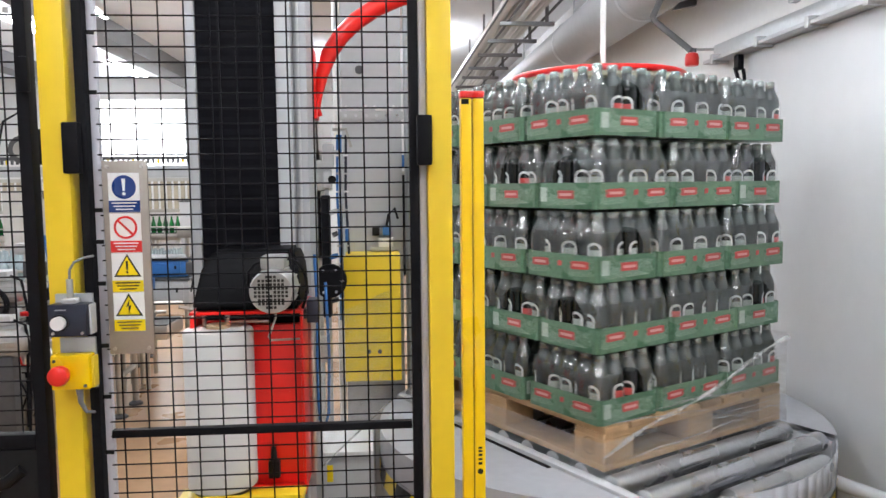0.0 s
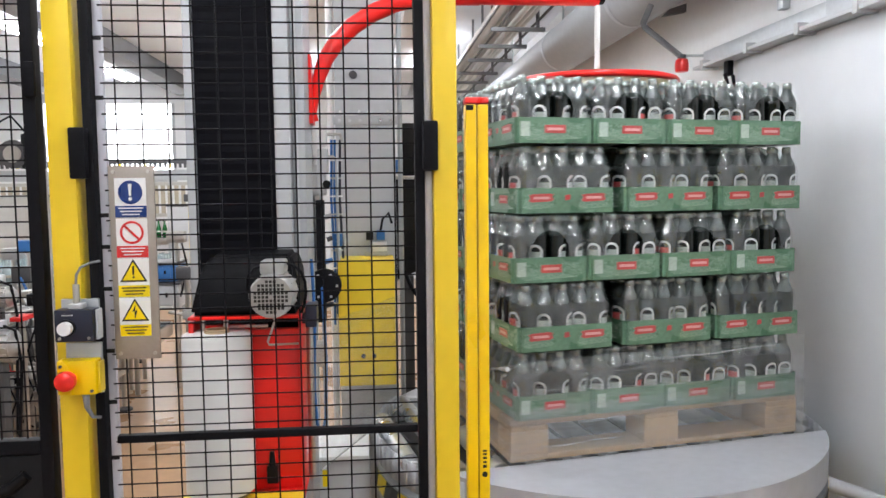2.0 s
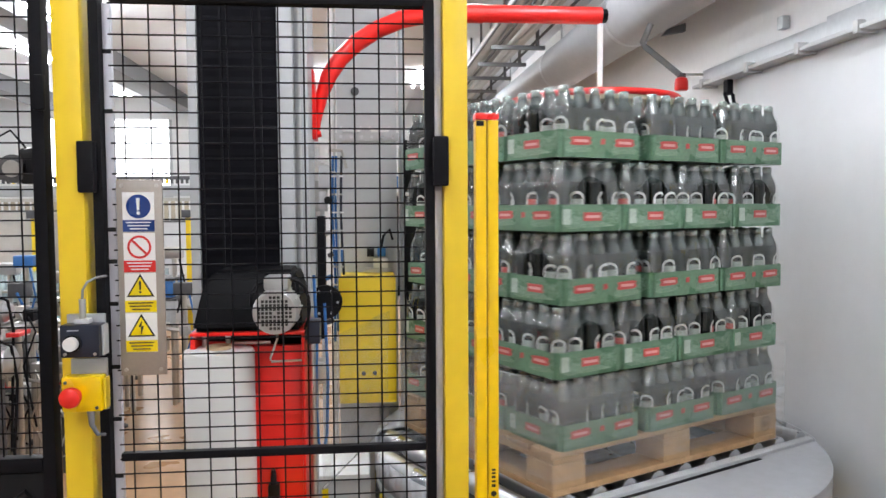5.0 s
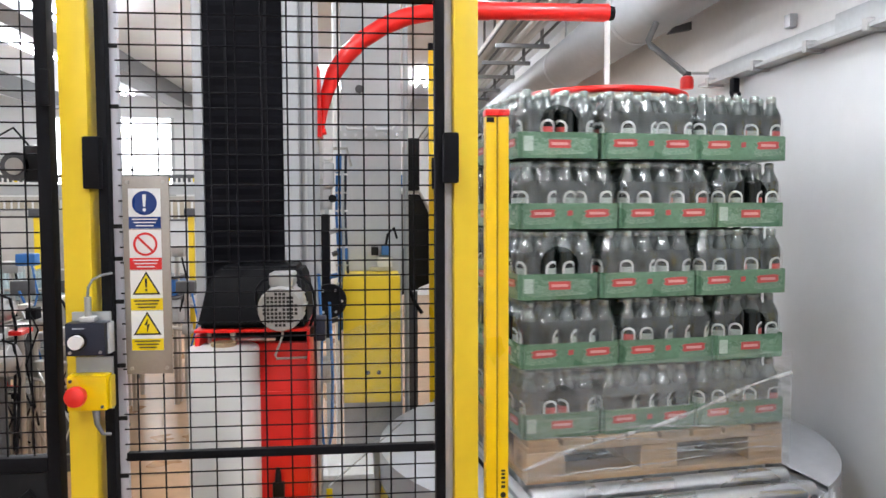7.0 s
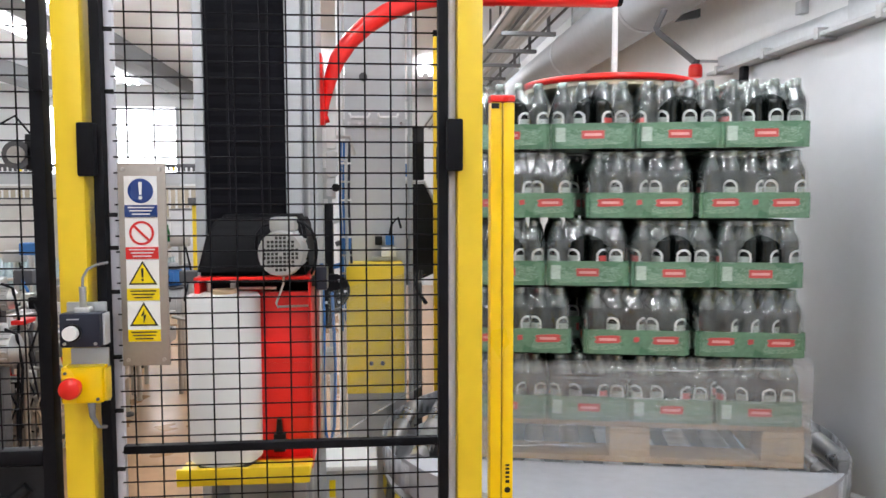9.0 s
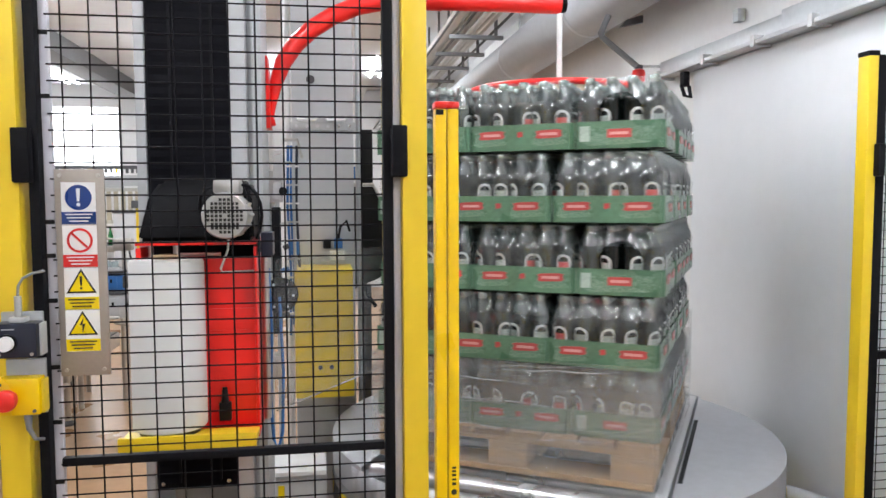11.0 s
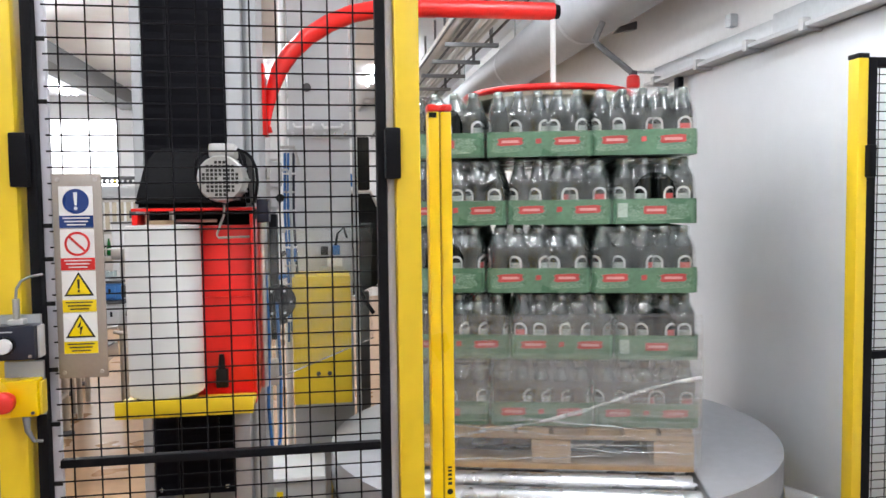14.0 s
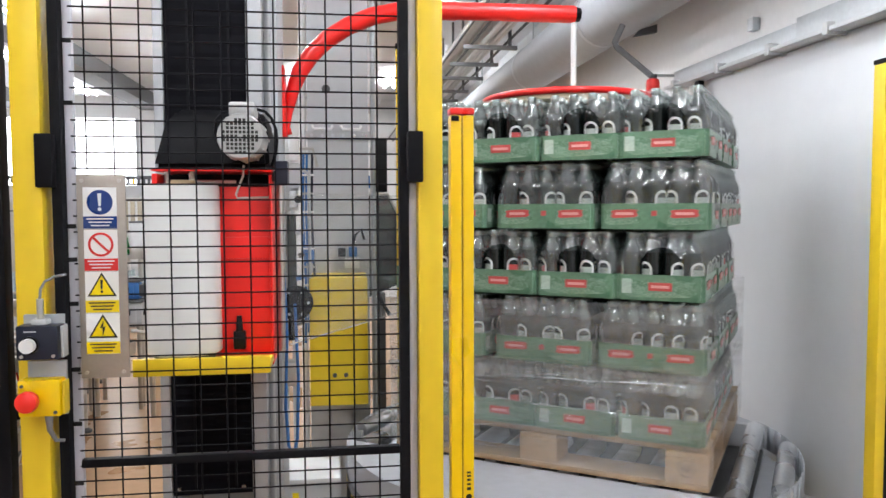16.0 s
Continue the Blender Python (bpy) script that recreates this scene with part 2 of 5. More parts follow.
def lathe(bm, profile, n=14, x=0.0, y=0.0, mi=0):
    rings = []
    for r, z in profile:
        rings.append([bm.verts.new((x + r * math.cos(2 * math.pi * k / n), y + r * math.sin(2 * math.pi * k / n), z)) for k in range(n)])
    for r0, r1 in zip(rings, rings[1:]):
        for k in range(n):
            bm.faces.new((r0[k], r0[(k + 1) % n], r1[(k + 1) % n], r1[k])).material_index = mi
    bm.faces.new(list(reversed(rings[0])))
    bm.faces.new(rings[-1])
    return bm


def arc_pts(cx, cz, r, a0, a1, y, n=10):
    return [(cx + r * math.cos(radians(a0 + (a1 - a0) * i / n)), y, cz + r * math.sin(radians(a0 + (a1 - a0) * i / n))) for i in range(n + 1)]


def slab(bm, outline, y0, y1, mi=0):
    """A flat plate in the x-z plane with this outline, from y0 back to y1."""
    f = [bm.verts.new((x, y0, z)) for x, z in outline]
    g = [bm.verts.new((x, y1, z)) for x, z in outline]
    bm.faces.new(f).material_index = mi
    bm.faces.new(list(reversed(g))).material_index = mi
    k = len(f)
    for i in range(k):
        bm.faces.new((f[i], f[(i + 1) % k], g[(i + 1) % k], g[i])).material_index = mi
    return bm


# ---- the room ----
WALL_X, BACK_Y, FRONT_Y, LEFT_X, CEIL_Z = 1.93, 13.0, -3.0, -6.5, 3.35


def structure(name, bm, material, label, category):
    return tagged(part(name, bm, material, None, "", False), label, category, "", "structure")


structure("floor", B(LEFT_X - 0.2, WALL_X + 0.2, FRONT_Y - 0.2, BACK_Y + 0.2, -0.15, 0), FLOOR, "ochre coated factory floor with scuffs and soft gloss", "floor")
structure("ceiling", B(LEFT_X - 0.2, WALL_X + 0.2, FRONT_Y - 0.2, BACK_Y + 0.2, CEIL_Z, CEIL_Z + 0.2), CEIL, "white painted factory ceiling", "ceiling")
structure("wall_east", B(WALL_X + 0.02, WALL_X + 0.2, FRONT_Y, BACK_Y, 0, CEIL_Z), WALL_BRICK, "white painted masonry wall above the smooth cladding", "wall")
structure("wall_south", B(LEFT_X, WALL_X + 0.2, FRONT_Y - 0.18, FRONT_Y, 0, CEIL_Z), WALL_BRICK, "white painted wall closing the hall", "wall")
structure("wall_west", B(LEFT_X - 0.18, LEFT_X, FRONT_Y, BACK_Y, 0, CEIL_Z), WALL_BRICK, "white painted hall wall", "wall")

clad = tagged(new("wall_cladding"), "smooth pale grey wall panels below a steel rail", "wall panel", "", "structure")
for y0, y1 in ((-2.9, -0.6), (-0.598, 1.7), (1.702, 3.86)):
    part("panel", B(WALL_X - 0.03, WALL_X + 0.016, y0, y1, 0.0, 2.2, bevel=0.002), WALL, clad)

# upper rail, cable trunking and brackets on the wall
rail = empty("wall_rail", "galvanised steel cable rail fixed along the wall", "rail", kind="structure")
part("trunking", B(WALL_X - 0.07, WALL_X - 0.02, 2.55, 4.19, 2.223, 2.3, bevel=0.004), GALV, rail)
part("trunking", B(WALL_X - 0.085, WALL_X - 0.02, 0.2, 3.0, 2.228, 2.312, bevel=0.004), GALV, rail)
part("flange", B(WALL_X - 0.11, WALL_X - 0.02, 0.2, 4.24, 2.203, 2.221, bevel=0.003), GREY, rail)
for y in (2.2, 2.75, 3.15, 3.6, 4.1):
    part("bracket", B(WALL_X - 0.118, WALL_X - 0.02, y, y + 0.03, 2.19, 2.24, bevel=0.003), ALU, rail)
for y in (2.5, 3.45):
    part("bolt_plate", B(WALL_X - 0.02, WALL_X + 0.018, y, y + 0.05, 2.37, 2.43, bevel=0.003), GALV, rail)
clip = empty("cable_clip", "black cable clip hanging under the wall rail", "clip")
part("body", B(WALL_X - 0.085, WALL_X - 0.05, 3.86, 3.91, 2.12, 2.2, bevel=0.008), BLACK, clip)
part("hook", T([(WALL_X - 0.09, 3.88, 2.13), (WALL_X - 0.085, 3.85, 2.07), (WALL_X - 0.06, 3.83, 2.06), (WALL_X - 0.055, 3.86, 2.12)], 0.01, 8), BLACK, clip)

# red warning beacon on an arm
beacon = empty("warning_beacon", "red warning beacon on a grey steel bracket arm", "beacon")
part("dome", lathe(bmesh.new(), [(0.001, 2.205), (0.034, 2.207), (0.039, 2.216), (0.039, 2.255), (0.034, 2.275), (0.018, 2.284), (0.001, 2.285)], 18, 1.785, 4.31), RED_PLASTIC, beacon, "red translucent dome")
part("foot", lathe(bmesh.new(), [(0.024, 2.283), (0.024, 2.305)], 14, 1.785, 4.31), DARK, beacon)
part("arm", T([(1.785, 4.31, 2.29), (1.56, 4.31, 2.46), (1.55, 4.31, 2.48), (1.6, 4.31, 2.59)], 0.018, 8), BEAM, beacon)
part("gusset", slab(bmesh.new(), [(1.665, 2.52), (1.8, 2.545), (1.8, 2.592), (1.7, 2.56)], 4.29, 4.33), DARK, beacon)
part("wall_arm", T([(1.785, 4.31, 2.3), (1.955, 4.31, 2.3)], 0.008, 8), GREY, beacon)

# ducts and pipes under the ceiling
duct = empty("ventilation_duct", "thick grey insulated duct running under the ceiling", "duct", kind="structure")
part("tube", T([(1.67, -2.9, 2.76), (1.67, 12.9, 2.76)], 0.19, 28), PIPE, duct)
for y in (1.2, 3.0, 4.8, 6.6, 9.0):
    part("strap", T([(1.67, y, 2.76), (1.67, y + 0.04, 2.76)], 0.194, 28), GALV, duct)
    part("hanger", T([(1.67, y + 0.02, 2.95), (1.67, y + 0.02, CEIL_Z)], 0.008, 6), GALV, duct)
tray = empty("pipe_bundle", "bundle of bright steel pipes on ceiling brackets", "pipes", kind="structure")
for px, pz, pr in ((0.84, 2.72, 0.045), (0.93, 2.76, 0.03), (1.06, 2.7, 0.024), (0.94, 2.64, 0.02), (1.0, 2.78, 0.026), (1.12, 2.77, 0.03), (1.0, 2.66, 0.016)):
    part("pipe", T([(px, 3.6, pz), (px, 12.9, pz)], pr, 14), STEEL, tray)
for px, pz in ((0.88, 2.66), (1.09, 2.64), (0.79, 2.68)):
    part("conduit", T([(px, 3.8, pz), (px, 12.9, pz)], 0.009, 8), DARK, tray)
for y in (5.0, 5.6, 6.2, 6.9, 7.5, 8.2, 9.6):
    part("cross_bar", B(0.78, 1.14, y, y + 0.04, 2.575, 2.6, bevel=0.003), BEAM, tray)
    part("hanger", B(1.08, 1.1, y, y + 0.02, 2.6, CEIL_Z), BEAM, tray)

for i, (bx0, bx1) in enumerate(((-3.2, -2.9), (-5.2, -4.9), (-1.15, -0.85), (0.3, 0.6))):
    structure("beam_%d" % (i + 1), B(bx0, bx1, FRONT_Y, BACK_Y, CEIL_Z - 0.22, CEIL_Z - 0.002), BEAM if i < 2 else CEIL, "painted ceiling beam running along the hall", "beam")

# back wall with its window band
bw = tagged(new("wall_north"), "white hall end wall with a bright window", "wall", "", "structure")
WX0, WX1, WZ0, WZ1 = -5.4, -3.25, 1.75, 3.0
part("wall_piece", B(LEFT_X, WX0, BACK_Y, BACK_Y + 0.2, 0, CEIL_Z), WALL_BRICK, bw)
part("wall_piece", B(WX1, WALL_X + 0.2, BACK_Y, BACK_Y + 0.2, 0, CEIL_Z), WALL_BRICK, bw)
part("wall_piece", B(WX0, WX1, BACK_Y, BACK_Y + 0.2, 0, WZ0), WALL_BRICK, bw)
part("wall_piece", B(WX0, WX1, BACK_Y, BACK_Y + 0.2, WZ1, CEIL_Z), WALL_BRICK, bw)
win = tagged(new("window_1"), "bright daylit window in a grey frame", "window", "", "structure")
for a, b in ((WX0, WX0 + 0.06), (WX1 - 0.06, WX1)):
    part("window_frame", B(a, b, BACK_Y + 0.02, BACK_Y + 0.08, WZ0, WZ1), GREY, win)
part("window_sill", B(WX0, WX1, BACK_Y - 0.05, BACK_Y + 0.02, WZ0 - 0.04, WZ0 - 0.002), GREY, win)
structure("backdrop_sky", B(WX0 - 1, WX1 + 1, BACK_Y + 0.5, BACK_Y + 0.52, 0.5, 4.5), SKYGLOW, "bright overcast daylight outside the window", "sky")

# fluorescent fittings, some of them added out of view for brightness
for lx, ly in LAMP_ROWS:
    f = empty("ceiling_light", "white fluorescent ceiling fitting, lit, some added out of view for brightness", "ceiling light", "hall lights")
    part("housing", B(lx - 0.03, lx + 0.03, ly - 0.7, ly + 0.7, LAMP_Z + 0.012, LAMP_Z + 0.07, bevel=0.01), WHITE, f)
    for dx in (-0.06, 0.06):
        part("tube", T([(lx + dx, ly - 0.66, LAMP_Z - 0.01), (lx + dx, ly + 0.66, LAMP_Z - 0.01)], 0.016, 10), GLOW, f)
    for dy in (-0.5, 0.5):
        part("rod", T([(lx, ly + dy, LAMP_Z + 0.07), (lx, ly + dy, CEIL_Z)], 0.006, 6), GALV, f)

# ---- safety fence ----
FENCE_Y, PITCH_X, PITCH_Z, WIRE_X, WIRE_Z = 1.5, 0.0479, 0.029, 0.028, 1.605


def mesh_panel(thing, x0, x1, z0, z1, y=FENCE_Y):
    """Black welded wire in the opening x0..x1, z0..z1."""
    wv = mesh_of(tube(bmesh.new(), [(0, 0, z0), (0, 0, z1)], 0.0017, 6), "wire_upright", BLACK)
    wh = mesh_of(tube(bmesh.new(), [(x0, 0, 0), (x1, 0, 0)], 0.0016, 6), "wire_level", BLACK)
    for k in range(math.ceil((x0 + 0.005 - WIRE_X) / PITCH_X), math.floor((x1 - 0.005 - WIRE_X) / PITCH_X) + 1):
        part("wire", wv, None, thing).location = (WIRE_X + k * PITCH_X, y, 0)
    for k in range(math.ceil((z0 + 0.004 - WIRE_Z) / PITCH_Z), math.floor((z1 - 0.004 - WIRE_Z) / PITCH_Z) + 1):
        part("wire", wh, None, thing).location = (0, y + 0.0032, WIRE_Z + k * PITCH_Z)


def post(x0, x1, y, z1, label):
    p = empty("fence_post", label, "fence post", "safety fence posts")
    part("upright", B(x0, x1, y - 0.025, y + 0.025, 0.01, z1, bevel=0.004), YELLOW, p)
    part("foot_plate", B(x0 - 0.04, x1 + 0.04, y - 0.06, y + 0.06, 0.0, 0.012, bevel=0.003), YELLOW, p)
    part("cap", B(x0 - 0.002, x1 + 0.002, y - 0.027, y + 0.027, z1, z1 + 0.015, bevel=0.004), BLACK, p)
    return p


post(-0.616, -0.566, 1.495, 2.2, "yellow square steel fence post carrying the button boxes")
post(0.103, 0.15, 1.495, 2.2, "yellow square steel fence post beside the light curtain")
post(1.614, 1.648, 2.2, 1.97, "yellow square steel fence post close to the wall")

door = empty("safety_gate", "black wire mesh safety gate between yellow posts, closed", "gate")
DX0, DX1, DZ0, DZ1 = -0.556, 0.098, 0.09, 1.955
part("frame_side", B(DX0, DX0 + 0.0185, FENCE_Y - 0.016, FENCE_Y + 0.016, DZ0, DZ1, bevel=0.003), BLACK, door)
part("edge_profile", B(DX0 + 0.019, DX0 + 0.0345, FENCE_Y + 0.004, FENCE_Y + 0.018, DZ0, DZ1 - 0.031, bevel=0.002), PROFILE, door, "pale aluminium edge profile")
part("frame_side", B(DX1 - 0.03, DX1 - 0.011, FENCE_Y - 0.016, FENCE_Y + 0.016, DZ0, DZ1, bevel=0.003), BLACK, door)
part("edge_profile", B(DX1 - 0.0105, DX1 + 0.004, FENCE_Y - 0.004, FENCE_Y + 0.016, DZ0, DZ1, bevel=0.002), PROFILE, door, "pale aluminium edge profile")
part("frame_top", B(DX0 + 0.035, DX1 - 0.031, FENCE_Y - 0.015, FENCE_Y + 0.015, DZ1 - 0.03, DZ1, bevel=0.003), BLACK, door)
part("frame_bottom", B(DX0 + 0.035, DX1 - 0.031, FENCE_Y - 0.015, FENCE_Y + 0.015, DZ0, DZ0 + 0.03, bevel=0.003), BLACK, door)
part("cross_bar", B(DX0 + 0.035, DX1 - 0.031, FENCE_Y - 0.009, FENCE_Y + 0.009, 1.053, 1.069, bevel=0.003), BLACK, door)
mesh_panel(door, DX0 + 0.03, DX1 - 0.026, DZ0 + 0.02, DZ1 - 0.02)
for z in (1.579, 0.5):
    part("hinge", B(0.082, 0.111, FENCE_Y - 0.05, FENCE_Y - 0.017, z, z + 0.095, bevel=0.004), BLACK, door)
    part("hinge_leaf", B(-0.575, -0.545, FENCE_Y - 0.04, FENCE_Y - 0.017, z - 0.01, z + 0.085, bevel=0.004), BLACK, door)
for z in (1.95, 1.83, 1.72, 1.5, 1.44, 1.36, 1.24, 1.14, 1.03, 0.93):
    part("wire_clip", B(-0.53, -0.514, FENCE_Y - 0.021, FENCE_Y - 0.017, z - 0.004, z + 0.004, bevel=0.001), BLACK_GLOSS, door)

side = empty("mesh_fence", "black wire mesh fence panel with a solid black lower sheet", "fence panel", "fence panels")
part("frame_side", B(-0.662, -0.638, FENCE_Y - 0.016, FENCE_Y + 0.016, 0.09, 2.1, bevel=0.003), BLACK, side)
part("cross_bar", B(-1.62, -0.663, FENCE_Y - 0.014, FENCE_Y + 0.014, 1.04, 1.068, bevel=0.003), BLACK, side)
part("lower_sheet", B(-1.62, -0.663, FENCE_Y - 0.01, FENCE_Y + 0.004, 0.1, 1.038, bevel=0.003), BLACK_GLOSS, side, "solid black plastic sheet")
part("frame_side", B(-1.655, -1.621, FENCE_Y - 0.016, FENCE_Y + 0.016, 0.0, 2.1, bevel=0.003), BLACK, side)
mesh_panel(side, -1.62, -0.662, 1.068, 2.09)
part("clamp", B(-0.652, -0.632, FENCE_Y - 0.03, FENCE_Y - 0.017, 1.72, 1.785, bevel=0.004), BLACK, side)
part("sheet_rib", T([(-1.6, FENCE_Y - 0.012, 0.93), (-0.8, FENCE_Y - 0.014, 0.945), (-0.72, FENCE_Y - 0.014, 0.975), (-0.69, FENCE_Y - 0.012, 1.0)], 0.012, 10), BLACK_GLOSS, side)
side2 = empty("mesh_fence", "black wire mesh fence panel meeting the wall", "fence panel", "fence panels")
part("frame_side", B(1.65, 1.686, 2.184, 2.216, 0.09, 1.975, bevel=0.003), BLACK, side2)
part("frame_top", B(1.687, WALL_X - 0.032, 2.185, 2.215, 1.945, 1.975, bevel=0.003), BLACK, side2)
part("cross_bar", B(1.687, WALL_X - 0.032, 2.188, 2.212, 1.02, 1.045, bevel=0.003), BLACK, side2)
mesh_panel(side2, 1.686, WALL_X - 0.032, 0.1, 1.945, 2.2)
part("frame_bottom", B(1.687, WALL_X - 0.032, 2.185, 2.215, 0.0, 0.1, bevel=0.003), BLACK, side2)
part("clamp", B(1.64, 1.662, 2.15, 2.183, 1.6, 1.7, bevel=0.004), BLACK, side2)

# safety sign plate on the gate
sg = empty("safety_sign", "brushed steel plate with four safety stickers, screwed to the gate", "sign")
SX0, SX1, SZ0, SZ1, SY = -0.514, -0.43, 1.222, 1.593, FENCE_Y - 0.012
part("plate", B(SX0, SX1, SY - 0.003, SY + 0.003, SZ0, SZ1, bevel=0.001), BRUSHED, sg)
for x in (SX0 + 0.01, SX1 - 0.01):
    for z in (SZ0 + 0.011, SZ1 - 0.011):
        part("screw", T([(x, SY - 0.006, z), (x, SY - 0.002, z)], 0.0035, 10), STEEL, sg)


def disc(bm, x, z, r, y, mi=0, n=28):
    return slab(bm, [(x + r * math.cos(2 * math.pi * k / n), z + r * math.sin(2 * math.pi * k / n)) for k in range(n)], y, y + 0.0005, mi)


def strip(bm, x, z, w, h, y, ang=0.0, mi=0):
    c, s = math.cos(radians(ang)), math.sin(radians(ang))
    return slab(bm, [(x + a * c - b * s, z + a * s + b * c) for a, b in ((-w / 2, -h / 2), (w / 2, -h / 2), (w / 2, h / 2), (-w / 2, h / 2))], y, y + 0.0005, mi)


def ring(bm, x, z, r, w, y, n=28):
    o = [[bm.verts.new((x + q * math.cos(2 * math.pi * k / n), y, z + q * math.sin(2 * math.pi * k / n))) for k in range(n)] for q in (r, r - w)]
    for k in range(n):
        bm.faces.new((o[0][k], o[0][(k + 1) % n], o[1][(k + 1) % n], o[1][k]))
    return bm


CX = (SX0 + SX1) / 2 - 0.002
Y1, Y2, Y3 = SY - 0.0042, SY - 0.0052, SY - 0.0062
for i, z1 in enumerate((1.570, 1.4935, 1.4175, 1.3415)):
    st = part("sticker", B(CX - 0.029, CX + 0.029, SY - 0.0037, SY - 0.0031, z1 - 0.075, z1), SIGN_WHITE, sg)
    foot = (SIGN_BLUE, SIGN_RED, SIGN_YELLOW, SIGN_YELLOW)[i]
    part("text_field", strip(bmesh.new(), CX, z1 - 0.0635, 0.058, 0.022, Y1), foot, st)
    bars = bmesh.new()
    for k, w in enumerate((0.046, 0.04, 0.032)):
        strip(bars, CX, z1 - 0.057 - 0.006 * k, w, 0.0022, Y2)
    part("text_bar", bars, SIGN_WHITE if i < 2 else INK, st)
    zc = z1 - 0.027
    if i == 0:
        part("disc", disc(bmesh.new(), CX, zc, 0.0225, Y1), SIGN_BLUE, st)
        bm = slab(bmesh.new(), [(CX - 0.0035, zc + 0.016), (CX + 0.0035, zc + 0.016), (CX + 0.002, zc - 0.007), (CX - 0.002, zc - 0.007)], Y2, Y2 + 0.0004)
        part("mark", disc(bm, CX, zc - 0.0125, 0.0033, Y2), SIGN_WHITE, st)
    elif i == 1:
        bm = ring(bmesh.new(), CX, zc, 0.022, 0.0042, Y1)
        part("ban_ring", strip(bm, CX, zc, 0.037, 0.004, Y2, -45), SIGN_RED, st)
    else:
        tri = lambda q: [(CX - 0.0255 * q, zc - 0.0185 * q + 0.0), (CX + 0.0255 * q, zc - 0.0185 * q), (CX, zc + 0.0255 * q)]
        part("triangle", slab(bmesh.new(), tri(1.0), Y1, Y1 + 0.0004), INK, st)
        part("triangle_field", slab(bmesh.new(), [(x, z - 0.0005) for x, z in tri(0.8)], Y2, Y2 + 0.0004), SIGN_YELLOW, st)
        if i == 2:
            bm = slab(bmesh.new(), [(CX - 0.0022, zc + 0.012), (CX + 0.0022, zc + 0.012), (CX + 0.0014, zc - 0.005), (CX - 0.0014, zc - 0.005)], Y3, Y3 + 0.0004)
            part("mark", disc(bm, CX, zc - 0.0095, 0.0022, Y3, 0, 12), INK, st)
        else:
            bm = slab(bmesh.new(), [(CX + 0.002, zc + 0.014), (CX - 0.005, zc + 0.0), (CX, zc + 0.001), (CX - 0.001, zc - 0.006)], Y3, Y3 + 0.0004)
            part("mark", slab(bm, [(CX + 0.005, zc + 0.003), (CX, zc + 0.0012), (CX - 0.0005, zc - 0.013), (CX + 0.0005, zc - 0.013)], Y3 - 0.0006, Y3 - 0.0002), INK, st)

# button boxes on the post
bb = empty("push_button_box", "navy plastic button box with a white button and cable", "control box")
part("back_plate", B(-0.6, -0.532, 1.458, 1.466, 1.275, 1.345, bevel=0.002), GALV, bb)
part("body", B(-0.599, -0.53, 1.42, 1.457, 1.27, 1.33, bevel=0.004), NAVY, bb)
part("side_cover", B(-0.5295, -0.525, 1.43, 1.457, 1.272, 1.328, bevel=0.002), GREY, bb)
part("button", T([(-0.576, 1.42, 1.297), (-0.576, 1.404, 1.297)], 0.0125, 18), WHITE, bb, "round white push button")
part("button_ring", T([(-0.576, 1.422, 1.297), (-0.576, 1.415, 1.297)], 0.0155, 18), BLACK_GLOSS, bb)
part("marking", B(-0.585, -0.565, 1.4185, 1.4195, 1.319, 1.321), GREY, bb)
part("connector", B(-0.576, -0.549, 1.425, 1.45, 1.33, 1.34, bevel=0.004), GREY, bb)
part("plug", T([(-0.563, 1.436, 1.34), (-0.563, 1.436, 1.375)], 0.006, 10), ALU, bb)
part("cable", T([(-0.563, 1.436, 1.375), (-0.562, 1.437, 1.392), (-0.556, 1.442, 1.405), (-0.545, 1.455, 1.412), (-0.532, 1.474, 1.414)], 0.0025, 8), BEAM, bb)
for x in (-0.59, -0.538):
    part("screw", T([(x, 1.4175, 1.277), (x, 1.421, 1.277)], 0.003, 8), STEEL, bb)
es = empty("emergency_stop_box", "yellow emergency stop box with a red mushroom button", "control box")
part("back_plate", B(-0.595, -0.53, 1.457, 1.465, 1.165, 1.262, bevel=0.002), GALV, es)
part("body", B(-0.6, -0.53, 1.422, 1.456, 1.17, 1.235, bevel=0.005), CURTAIN, es)
part("side_cover", B(-0.5295, -0.525, 1.43, 1.456, 1.172, 1.23, bevel=0.002), YELLOW, es)
mb = lathe(bmesh.new(), [(0.001, 0.04), (0.011, 0.039), (0.0175, 0.035), (0.019, 0.027), (0.0175, 0.02), (0.011, 0.017), (0.0105, 0.0)], 22)
button = part("mushroom_button", mb, RED_PLASTIC, es, "red mushroom push button")
button.matrix_basis = pose(-0.575, 1.425, 1.203, 90, 0, 0)
for x, z in ((-0.592, 1.225), (-0.538, 1.178)):
    part("screw", T([(x, 1.419, z), (x, 1.423, z)], 0.003, 8), DARK, es)
part("gland", T([(-0.552, 1.43, 1.17), (-0.551, 1.43, 1.145), (-0.543, 1.435, 1.125), (-0.535, 1.45, 1.12)], [0.007, 0.005, 0.0035, 0.003], 10), BEAM, es)

